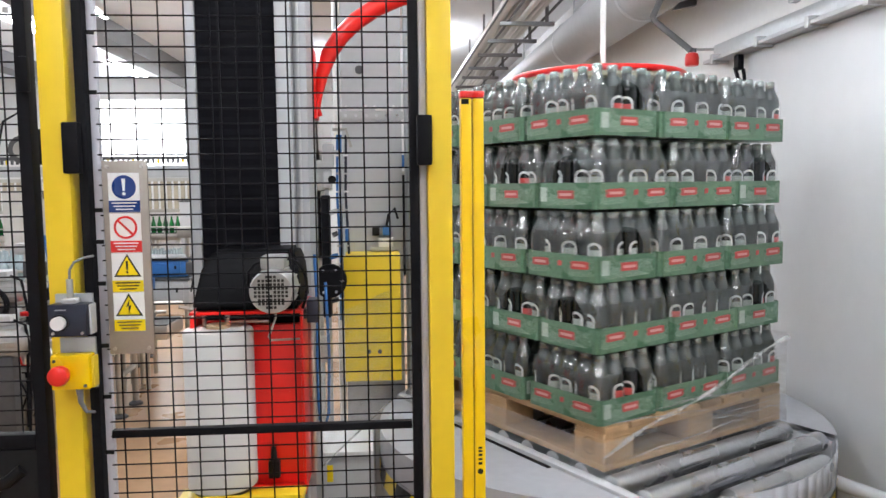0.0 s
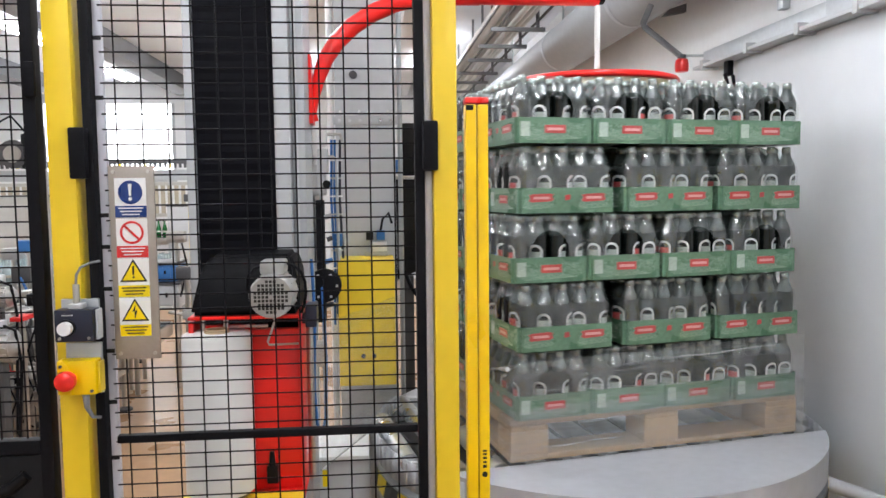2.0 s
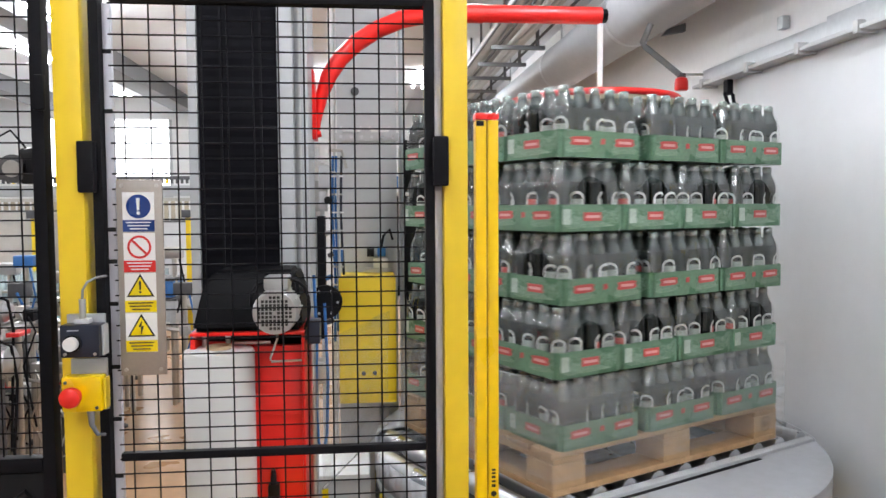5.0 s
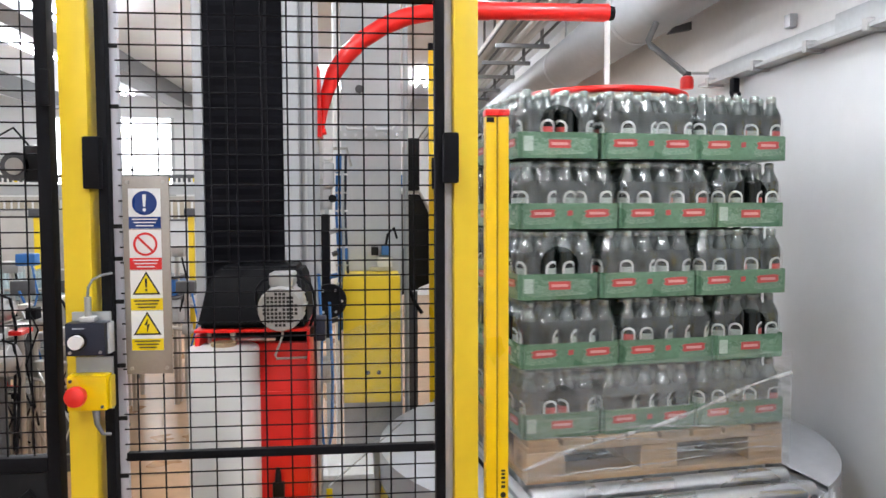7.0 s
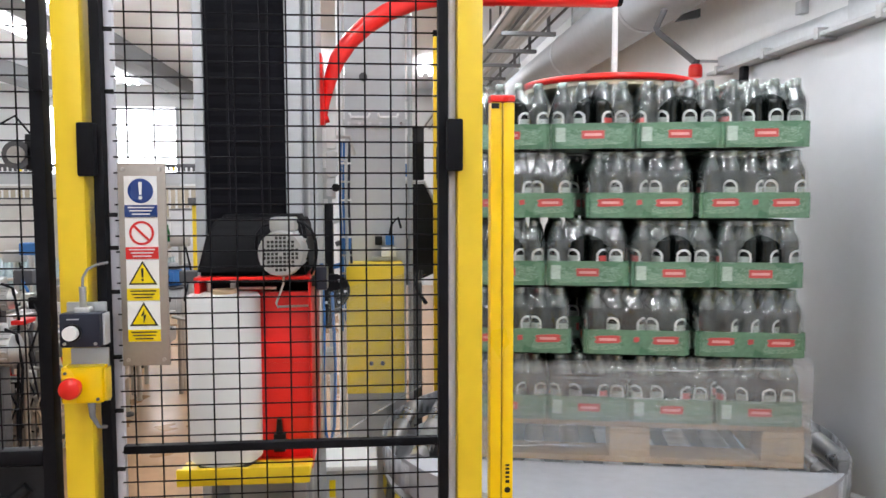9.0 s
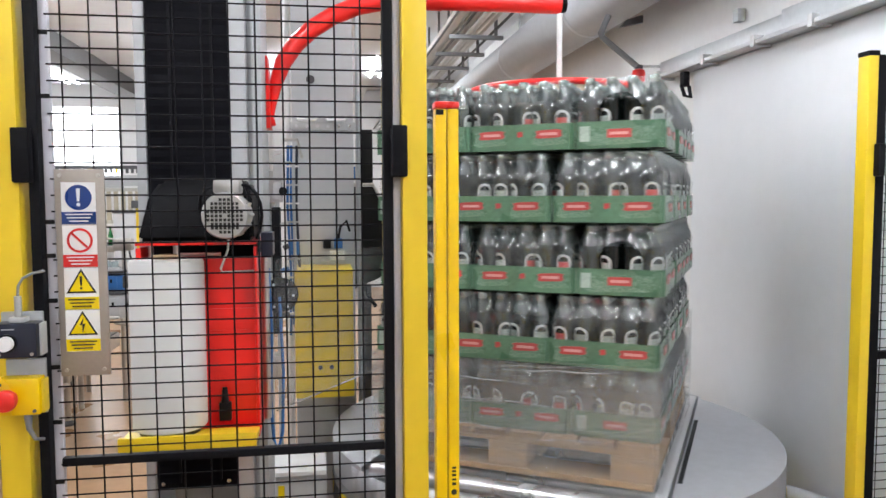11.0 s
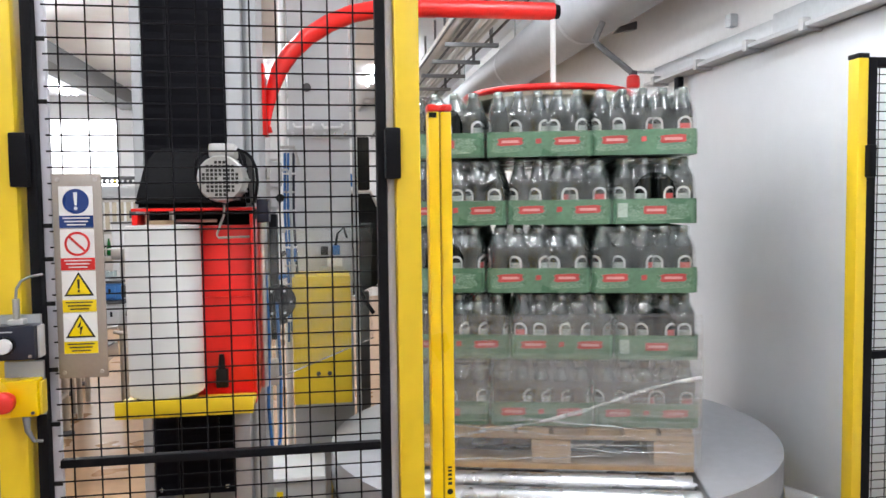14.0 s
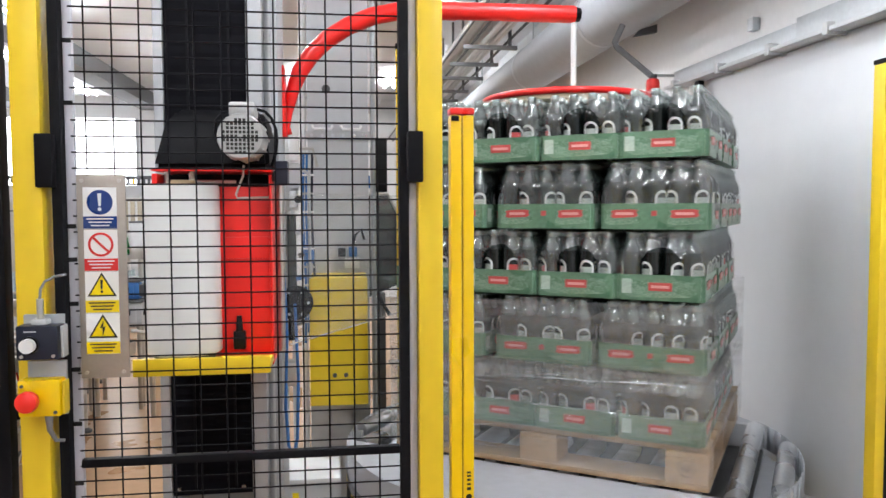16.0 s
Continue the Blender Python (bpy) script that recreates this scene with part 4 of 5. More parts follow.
def plate_mesh(w, h, material, name, ragged=0.0):
    bm = bmesh.new()
    o = [(-w / 2, -h / 2), (w / 2, -h / 2), (w / 2, h / 2), (-w / 2, h / 2)]
    if ragged:
        o = [(-w / 2, -h * 0.35), (-w * 0.4, -h / 2), (w * 0.4, -h * 0.4), (w / 2, -h * 0.2), (w * 0.45, h * 0.15), (w / 2, h * 0.4), (w * 0.3, h / 2), (-w * 0.35, h * 0.42), (-w / 2, h * 0.3), (-w * 0.44, 0.0)]
    slab(bm, o, -0.0012, 0.0)
    return mesh_of(bm, name, material)


film_me, band_me = pack_film(), pack_band()
red_long, red_end = plate_mesh(0.092, 0.03, PRINT_RED, "red_label", 1), plate_mesh(0.078, 0.028, PRINT_RED, "red_label")
ink_me = plate_mesh(0.06, 0.009, mat("pale_red_print", (0.6, 0.3, 0.28), 0.4, vary=0.2, grain=80, bump=0), "lettering_bar")
dot_me, pale_me = plate_mesh(0.02, 0.02, PRINT_RED, "red_dot", 1), plate_mesh(0.125, 0.06, GREEN_PALE, "pale_print", 1)
code_me, pale_end = plate_mesh(0.034, 0.05, mat("barcode_print", (0.36, 0.43, 0.38), 0.4, vary=0.35, grain=70, bump=0), "barcode_patch"), plate_mesh(0.24, 0.062, GREEN_PALE, "pale_print", 1)


def build_pack(seed):
    rnd = random.Random(seed)
    th = empty("bottle_pack", "shrink-wrapped pack of glass bottles in green printed film", "bottle pack", "packs on the pallet")
    part("printed_band", band_me, None, th, "green printed film band")
    part("clear_film", film_me, None, th, "clear glossy shrink film")
    for i in range(NB_L):
        for j in range(NB_E):
            b = part("bottle", bottle_me, None, th)
            b.matrix_basis = pose((i - 2) * 0.0702 + rnd.uniform(-0.001, 0.001), (j - 1.5) * 0.0695 + rnd.uniform(-0.001, 0.001), 0.003, 0, 0, rnd.uniform(0, 360))
            part("cap", cap_me, None, b, "silver crown cap")
            if i in (0, NB_L - 1) or j in (0, NB_E - 1):
                lb = part("label", label_me if rnd.random() < 0.2 else plain_me, None, b, "arched white and red label")
                out = math.degrees(math.atan2((j - 1.5) * (j in (0, NB_E - 1)), (i - 2) * (i in (0, NB_L - 1))))
                b.rotation_euler[2] = radians(out + rnd.uniform(-55, 55))
    hx, hy = TL / 2, TE / 2
    for s in (-1, 1):
        f = pose(0, s * (hy + 0.0006), 0, 0, 0, 0 if s < 0 else 180)
        for me, x, z, dy in ((pale_me, -0.105, 0.045, 0), (pale_me, 0.105, 0.045, 0), (red_long, -0.1, 0.055, -0.0016), (red_long, 0.1, 0.055, -0.0016), (ink_me, -0.1, 0.055, -0.003), (ink_me, 0.1, 0.055, -0.003), (dot_me, 0.0, 0.056, 0)):
            part(me.name.split(".")[0], me, None, th).matrix_basis = f @ pose(x, dy, z)
        f = pose(s * (hx + 0.0006), 0, 0, 0, 0, 90 if s > 0 else -90)
        for me, x, z, dy in ((pale_end, 0.0, 0.042, 0), (red_end, 0.0, 0.05, -0.0016), (ink_me, 0.0, 0.05, -0.003), (code_me, -0.112, 0.05, -0.0016)):
            part(me.name.split(".")[0], me, None, th).matrix_basis = f @ pose(x, dy, z)
    return th


def layer_places(k):
    """Places of the 11 packs of a layer; every second layer is turned half round."""
    out = []
    flip = 180 if k % 2 else 0
    half_y = (2 * TL + TE + 0.008) / 2
    for r in range(2):
        for c in range(4):
            out.append((flip, (c - 1.5) * (TE + 0.004), -half_y + TL / 2 + r * (TL + 0.004), -90 if r == 0 else 90))
    for c, x in enumerate((-0.4, -0.012, 0.4)):
        out.append((flip, x, half_y - TE / 2, 0))
    return out


protos = [build_pack(s) for s in (1, 2, 3)]
packs = []
rnd = random.Random(5)
for k in range(5):                                     # layer 0 is the top one, as is layer 2 and 4 in pattern
    z = PALLET_H + 0.004 + (4 - k) * LAYER_H
    shift = (rnd.uniform(-0.008, 0.008), rnd.uniform(-0.008, 0.008))
    for i, (flip, x, y, rz) in enumerate(layer_places(k)):
        m = pose(OX + shift[0], OY + shift[1], z) @ pose(0, 0, 0, 0, 0, flip) @ pose(x + rnd.uniform(-0.003, 0.003), y + rnd.uniform(-0.003, 0.003), 0, 0, 0, rz + rnd.uniform(-0.8, 0.8))
        n_ = len(packs)
        th = protos[n_] if n_ < 3 else copy_thing(protos[rnd.randrange(3)], Matrix.Identity(4))
        packs.append(th)
        SPINNING.append((th, m))

# hold-down pad
pad = empty("hold_down_pad", "red rimmed cream pad pressing on the load", "press pad")
SPINNING.append((pad, Matrix.Identity(4)))
PADZ = PALLET_H + 5 * LAYER_H + 0.004
part("disc", lathe(bmesh.new(), [(0.33, PADZ), (0.34, PADZ + 0.006), (0.34, PADZ + 0.028), (0.3, PADZ + 0.034)], 56), CREAM, pad)
bm = bmesh.new()
tube(bm, [(0.345 * math.cos(2 * math.pi * k / 56), 0.345 * math.sin(2 * math.pi * k / 56), PADZ + 0.034) for k in range(57)], 0.013, 10, caps=False)
part("rim", bm, RED, pad, "red tubular rim")
part("hub", lathe(bmesh.new(), [(0.06, PADZ + 0.034), (0.05, PADZ + 0.07)], 20), ALU, pad)

# stretch film already on the load
wrap = empty("stretch_wrap", "clear stretch film wound round pallet and lowest packs", "stretch film")
SPINNING.append((wrap, pose(OX, OY, 0)))
WXH, WYH = 0.611, 0.521


def sheet(bm, p, q, lo, hi, nx=14, nz=5, seed=0.0):
    """An upright film sheet from p to q, its lower and upper edge given as heights at both ends."""
    grid = []
    for j in range(nz + 1):
        row = []
        for i in range(nx + 1):
            u, v = i / nx, j / nz
            x, y = p[0] + (q[0] - p[0]) * u, p[1] + (q[1] - p[1]) * u
            a, b = lo[0] + (lo[1] - lo[0]) * u, hi[0] + (hi[1] - hi[0]) * u
            d = 0.003 * noise.noise(Vector((u * 9 + seed, v * 4, seed)))
            nrm = Vector((q[1] - p[1], p[0] - q[0], 0)).normalized()
            row.append(bm.verts.new((x + nrm.x * d, y + nrm.y * d, a + (b - a) * v)))
        grid.append(row)
    for j in range(nz):
        for i in range(nx):
            bm.faces.new((grid[j][i], grid[j][i + 1], grid[j + 1][i + 1], grid[j + 1][i]))
    return bm


WRAP_TOP = 0.40
part("film_face", sheet(bmesh.new(), (-WXH, -WYH), (WXH, -WYH), (0.02, 0.015), (WRAP_TOP - 0.04, WRAP_TOP + 0.0), seed=1), STRETCH, wrap)
part("film_face", sheet(bmesh.new(), (WXH, -WYH), (WXH, WYH), (0.02, 0.03), (WRAP_TOP, WRAP_TOP - 0.02), seed=2), STRETCH, wrap)
part("film_face", sheet(bmesh.new(), (-WXH, WYH), (-WXH, -WYH), (0.02, 0.02), (0.06, WRAP_TOP - 0.06), seed=4), STRETCH, wrap)
bm = bmesh.new()
tube(bm, [(-WXH - 0.006, WYH - 1.04 * u, 0.06 + 0.28 * u + 0.012 * math.sin(u * 9)) for u in [k / 16 for k in range(17)]], [0.003 + 0.006 * abs(math.sin(k * 0.9)) for k in range(17)], 8)
part("gathered_edge", bm, ROPE, wrap, "bunched white film edge")
lower = empty("stretch_wrap", "later clear film layers wound round pallet and lowest packs", "stretch film")
rnd = random.Random(8)
for k in range(44):
    face, z0, u0 = k % 4, rnd.uniform(0.05, 0.39), rnd.uniform(0.0, 0.55)
    u1, dz, r = min(1.0, u0 + rnd.uniform(0.2, 0.6)), rnd.uniform(-0.03, 0.05), rnd.uniform(0.0006, 0.0016)
    if face == 3:
        z0 = 0.04 + (z0 - 0.05) * 0.45
    run = [(2 * (u0 + (u1 - u0) * i / 6) - 1, z0 + dz * i / 6 + 0.003 * math.sin(i * 2.1 + k)) for i in range(7)]
    side_x, side_y = WXH + 0.007, WYH + 0.007
    pts = [((u * WXH, -side_y, z), (side_x, u * WYH, z), (u * WXH, side_y, z), (-side_x, u * WYH, z))[face] for u, z in run]
    part("film_crease", T(pts, [r * 0.3, r, r * 1.3, r, r * 1.2, r, r * 0.3], 5), CREASE, lower if face == 2 else wrap)
for k, (p, q) in enumerate((((-1, -1), (1, -1)), ((1, -1), (1, 1)), ((1, 1), (-1, 1)), ((-1, 1), (-1, -1)))):
    part("film_face", sheet(bmesh.new(), (p[0] * (WXH + 0.002), p[1] * (WYH + 0.002)), (q[0] * (WXH + 0.002), q[1] * (WYH + 0.002)), (0.03, 0.03), (WRAP_TOP + 0.01 * k, WRAP_TOP + 0.02), seed=20.0 + k), STRETCH_MORE, lower)
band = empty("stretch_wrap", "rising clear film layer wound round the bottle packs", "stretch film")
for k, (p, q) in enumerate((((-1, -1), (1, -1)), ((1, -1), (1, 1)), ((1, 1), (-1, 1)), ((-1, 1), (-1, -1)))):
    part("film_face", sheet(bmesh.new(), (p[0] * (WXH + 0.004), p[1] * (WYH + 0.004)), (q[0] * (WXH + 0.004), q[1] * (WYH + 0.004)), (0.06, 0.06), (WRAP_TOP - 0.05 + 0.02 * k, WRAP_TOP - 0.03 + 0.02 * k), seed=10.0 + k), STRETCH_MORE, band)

gr_ = empty("floor_rail", "pale grey tubular guard rail by the wall", "guard rail")
part("rail", T([(1.7, 2.74, 0.39), (1.78, 2.66, 0.375), (1.885, 2.56, 0.35)], 0.028, 14), PALE, gr_)
part("upright", T([(1.82, 2.62, 0.0), (1.82, 2.62, 0.36)], 0.024, 12), PALE, gr_)

# ---- behind the wrapper ----
cab = empty("machine_column", "tall light grey machine column with bolt strip", "machine column")
part("body", B(-0.19, 0.1, 3.75, 4.2, 0.0, 3.3, bevel=0.006), PALE, cab)
part("strip", B(-0.2, 0.11, 3.738, 3.749, 1.86, 1.9, bevel=0.002), GREY, cab)
for k in range(6):
    part("bolt", T([(-0.17 + k * 0.05, 3.728, 1.88), (-0.17 + k * 0.05, 3.738, 1.88)], 0.008, 8), ZINC, cab)
for x in (-0.166, -0.03):
    part("handle", T([(x, 3.736, 1.925), (x + 0.008, 3.722, 1.908), (x + 0.087, 3.722, 1.908), (x + 0.095, 3.736, 1.925)], 0.007, 8), WHITE, cab)
part("grommet", T([(-0.1, 3.738, 2.1), (-0.1, 3.75, 2.1)], 0.02, 14), DARK, cab)
part("conduit", T([(0.125, 3.8, 0.3), (0.125, 3.8, 3.3)], 0.012, 8), GALV, cab)
part("conduit", T([(-0.215, 3.8, 0.3), (-0.215, 3.8, 3.3)], 0.016, 8), WHITE, cab)
yb = empty("guard_cover", "yellow painted sheet steel guard cover on the machine column", "machine guard")
part("shell", B(-0.18, 0.08, 3.45, 3.736, 0.64, 1.22, bevel=0.008), YELLOW, yb)
for x in (-0.07, -0.02):
    part("bolt", T([(x, 3.442, 0.78), (x, 3.45, 0.78)], 0.01, 10), DARK, yb)
part("foot", B(-0.08, 0.0, 3.62, 3.72, 0.0, 0.639), GREY, yb)
vb = empty("valve_block", "pneumatic valve block with blue and white parts", "valve block")
part("body", B(-0.02, 0.05, 3.66, 3.735, 1.245, 1.29, bevel=0.004), WHITE, vb)
part("coil", B(-0.05, -0.015, 3.66, 3.735, 1.3, 1.34, bevel=0.004), BLACK_GLOSS, vb)
part("coil", B(0.0, 0.04, 3.66, 3.735, 1.3, 1.345, bevel=0.004), BLUE, vb)
part("block", B(-0.06, 0.055, 3.68, 3.735, 1.222, 1.244, bevel=0.003), ALU, vb)
part("hose", T([(0.02, 3.68, 1.345), (0.03, 3.67, 1.4), (0.06, 3.68, 1.43), (0.075, 3.7, 1.38)], 0.006, 8), BLACK, vb)
chain = empty("cable_chain", "black cable chain and blue cables on the column side", "cable carrier")
part("chain", B(-0.27, -0.235, 3.4, 3.5, 0.95, 1.5, bevel=0.006), BLACK, chain)
part("sprocket", T([(-0.235, 3.36, 1.12), (-0.235, 3.395, 1.12)], 0.075, 22), BLACK, chain)
for k in range(6):
    part("bolt", T([(-0.235 + 0.055 * math.cos(k * 1.05), 3.352, 1.12 + 0.055 * math.sin(k * 1.05)), (-0.235 + 0.055 * math.cos(k * 1.05), 3.36, 1.12 + 0.055 * math.sin(k * 1.05))], 0.006, 8), ZINC, chain)
for k, (x, c) in enumerate(((-0.205, BLUE), (-0.19, BLUE), (-0.165, NAVY))):
    part("cable", T([(x, 3.62, 0.9 + 0.05 * k), (x + 0.006, 3.6, 1.2), (x - 0.006, 3.62, 1.5), (x, 3.63, 1.78)], 0.006, 8), c, chain)
part("white_strip", B(-0.3, -0.255, 3.52, 3.6, 1.2, 1.85, bevel=0.004), WHITE, chain)
part("bracket", T([(-0.29, 3.55, 1.8), (-0.16, 3.55, 1.8), (-0.14, 3.56, 1.72)], 0.008, 8), STEEL, chain)
part("stand", B(-0.31, -0.28, 3.52, 3.56, 0.0, 1.85), PALE, chain)
for k in range(9):
    part("cable_tie", B(-0.214, -0.158, 3.588, 3.64, 1.0 + 0.085 * k, 1.008 + 0.085 * k), (WHITE, ALU)[k % 2], chain)
part("blue_coupling", B(-0.2, -0.16, 3.55, 3.6, 1.28, 1.34, bevel=0.004), BLUE, chain)
part("fitting", B(-0.3, -0.225, 3.5, 3.519, 1.52, 1.66, bevel=0.006), GREY, chain)
part("fitting", B(-0.285, -0.235, 3.5, 3.519, 1.7, 1.83, bevel=0.006), WHITE, chain)
fr = empty("air_service_unit", "white air service unit with fittings on the column side", "air unit")
for z0, z1, w in ((1.74, 1.84, 0.045), (1.62, 1.73, 0.05), (1.53, 1.61, 0.036)):
    part("bowl", B(-0.262, -0.262 + w, 3.44, 3.5, z0, z1, bevel=0.012), (WHITE, PALE)[z0 < 1.7], fr)
part("bent_pipe", T([(-0.245, 3.46, 1.69), (-0.19, 3.46, 1.695), (-0.176, 3.46, 1.68), (-0.174, 3.46, 1.0)], 0.007, 8), GALV, fr)
part("gauge", T([(-0.22, 3.43, 1.57), (-0.22, 3.445, 1.57)], 0.018, 14), BLACK_GLOSS, fr)
part("cylinder", T([(-0.25, 3.44, 1.2), (-0.25, 3.44, 1.5)], 0.014, 12), WHITE, fr)
for k in range(5):
    part("fitting", T([(-0.235 + 0.012 * (k % 2), 3.43, 1.02 + 0.1 * k), (-0.2, 3.43, 1.03 + 0.1 * k)], 0.011, 8), (DARK, ALU, BLUE)[k % 3], fr)
part("stand", B(-0.258, -0.24, 3.48, 3.5, 0.0, 1.55), GALV, fr)

dev = empty("black_actuator", "black upright actuator panel with hoses", "actuator")
part("rail", B(0.153, 0.223, 4.24, 4.34, 1.62, 1.911, bevel=0.008), BLACK_GLOSS, dev)
part("housing", slab(bmesh.new(), [(0.108, 1.03), (0.275, 1.1), (0.275, 1.5), (0.225, 1.6), (0.108, 1.6)], 4.26, 4.4), BLACK_GLOSS, dev)
part("housing_edge", T([(0.108, 4.25, 1.61), (0.225, 4.25, 1.61), (0.278, 4.25, 1.505)], 0.009, 8), STEEL, dev)
part("stub", B(0.15, 0.21, 4.28, 4.36, 0.0, 1.05), DARK, dev)
part("piston_rod", T([(0.135, 4.225, 1.3), (0.135, 4.225, 1.86)], 0.008, 8), STEEL, dev)
part("piston", T([(0.135, 4.225, 1.1), (0.135, 4.225, 1.3)], 0.018, 10), DARK, dev)
part("hose", T([(0.15, 4.225, 1.1), (0.19, 4.2, 1.0), (0.23, 4.2, 0.94)], 0.011, 8), BLACK, dev)
part("coil", B(0.108, 0.14, 4.27, 4.33, 1.64, 1.71, bevel=0.003), BLUE, dev)
lc2 = empty("light_curtain", "slim yellow light curtain column behind the load", "safety sensor")
part("profile", B(0.248, 0.285, 3.9, 3.935, 0.0, 2.33, bevel=0.003), CURTAIN, lc2)
part("cap", B(0.247, 0.286, 3.899, 3.936, 2.331, 2.36, bevel=0.003), BLACK, lc2)
part("plug", B(0.262, 0.29, 3.885, 3.898, 1.62, 1.78, bevel=0.003), BLACK, lc2)
mach = empty("infeed_machine", "pale steel conveyor block with glossy covers", "conveyor")
part("body", B(-0.36, -0.045, 3.05, 3.35, 0.05, 0.44, bevel=0.01), PALE, mach)
part("lid", B(-0.37, -0.05, 3.03, 3.36, 0.441, 0.46, bevel=0.004), WHITE, mach)
part("tag", B(-0.24, -0.215, 3.046, 3.049, 0.33, 0.4), SIGN_YELLOW, mach)
part("foot", B(-0.34, -0.06, 3.08, 3.32, 0.0, 0.05), DARK, mach)
mast2 = empty("steel_gripper", "stainless fitting with hoses beside the guard cover", "machine part")
part("column", T([(-0.31, 3.2, 0.46), (-0.31, 3.2, 0.8)], 0.035, 16), STEEL, mast2)
part("head", B(-0.37, -0.22, 3.16, 3.26, 0.8, 0.9, bevel=0.015), STEEL, mast2)
part("hose", T([(-0.36, 3.15, 0.85), (-0.42, 3.1, 0.7), (-0.41, 3.08, 0.52), (-0.38, 3.06, 0.44)], 0.008, 8), BLUE, mast2)
part("hose", T([(-0.4, 3.0, 0.95), (-0.405, 3.02, 0.7), (-0.38, 3.04, 0.46)], 0.007, 8), BLUE, mast2)

# far hall: conveyors, bottles, machines
def conveyor(x0, x1, y0, y1, z, label, n_legs=3, rail=0.1):
    c = empty("conveyor", label, "conveyor", "hall conveyors")
    part("belt_bed", B(x0, x1, y0, y1, z - 0.09, z, bevel=0.006), STEEL, c)
    part("belt", B(x0 + 0.01, x1 - 0.01, y0 + 0.03, y1 - 0.03, z + 0.0005, z + 0.008), DARK, c)
    for y in (y0, y1):
        part("guide_rail", T([(x0, y, z + rail), (x1, y, z + rail)], 0.012, 8), STEEL, c)
        for k in range(5):
            x = x0 + (x1 - x0) * (k + 0.5) / 5
            part("rail_post", T([(x, y, z - 0.05), (x, y, z + rail)], 0.008, 6), STEEL, c)
    for k in range(n_legs):
        x = x0 + (x1 - x0) * (k + 0.3) / n_legs
        for y in (y0 + 0.04, y1 - 0.04):
            part("leg", T([(x, y, 0.03), (x, y, z - 0.09)], 0.022, 10), STEEL, c)
            part("foot", lathe(bmesh.new(), [(0.05, 0.0), (0.05, 0.012), (0.02, 0.03)], 12, x, y), DARK, c)
        part("brace", T([(x, y0 + 0.04, z * 0.45), (x, y1 - 0.04, z * 0.45)], 0.018, 8), STEEL, c)
    return c


conveyor(-3.4, -1.45, 5.1, 5.5, 0.62, "stainless steel conveyor table on adjustable legs", 4)
conveyor(-6.3, -1.9, 11.3, 11.6, 0.87, "raised steel bottle conveyor with guide rails", 5)
conveyor(-5.5, -1.6, 6.6, 7.05, 0.75, "stainless bottle conveyor in the hall", 5)
gb = smooth(mesh_of(lathe(bmesh.new(), [(0.032, 0.0), (0.034, 0.01), (0.034, 0.13), (0.022, 0.17), (0.014, 0.2), (0.014, 0.24)], 10), "green_bottle", BOTTLE_GREEN))
for k in range(46):
    b = new("green_bottle", gb)
    b.location = (-6.2 + k * 0.087, 11.45, 0.879)
    tagged(b, "green glass bottle standing on the raised conveyor", "bottle", "bottles on the conveyor")
clearb = smooth(mesh_of(lathe(bmesh.new(), [(0.032, 0.0), (0.034, 0.01), (0.034, 0.13), (0.022, 0.17), (0.014, 0.2), (0.014, 0.24)], 10), "clear_bottle", mat("clear_bottle_glass", (0.4, 0.47, 0.49), 0.1, vary=0.3, bump=0)))
for k in range(150):
    b = new("clear_bottle", clearb)
    b.location = (-4.1 + (k % 30) * 0.078 + 0.012 * math.sin(k * 2.3), 6.655 + 0.085 * (k // 30), 0.759)
    tagged(b, "clear glass bottle standing in the crowd on the conveyor", "bottle", "bottles on the conveyor")
BEIGE = mat("beige_mesh_guard", (0.45, 0.39, 0.3), 0.6, vary=0.2, grain=50)
hg = empty("hall_guard", "beige slatted guard above the bottle conveyor", "machine guard")
for k in range(44):
    part("slat", B(-6.3 + k * 0.1, -6.3 + k * 0.1 + 0.06, 11.8, 11.82, 1.22, 1.64), BEIGE, hg)
part("rail", B(-6.35, -1.9, 11.8, 11.83, 1.641, 1.69), STEEL, hg)
part("rail", B(-6.35, -1.9, 11.8, 11.83, 1.17, 1.219), STEEL, hg)
for x in (-6.2, -4.2, -2.0):
    part("post", B(x, x + 0.05, 11.83, 11.88, 0.0, 1.7), STEEL, hg)
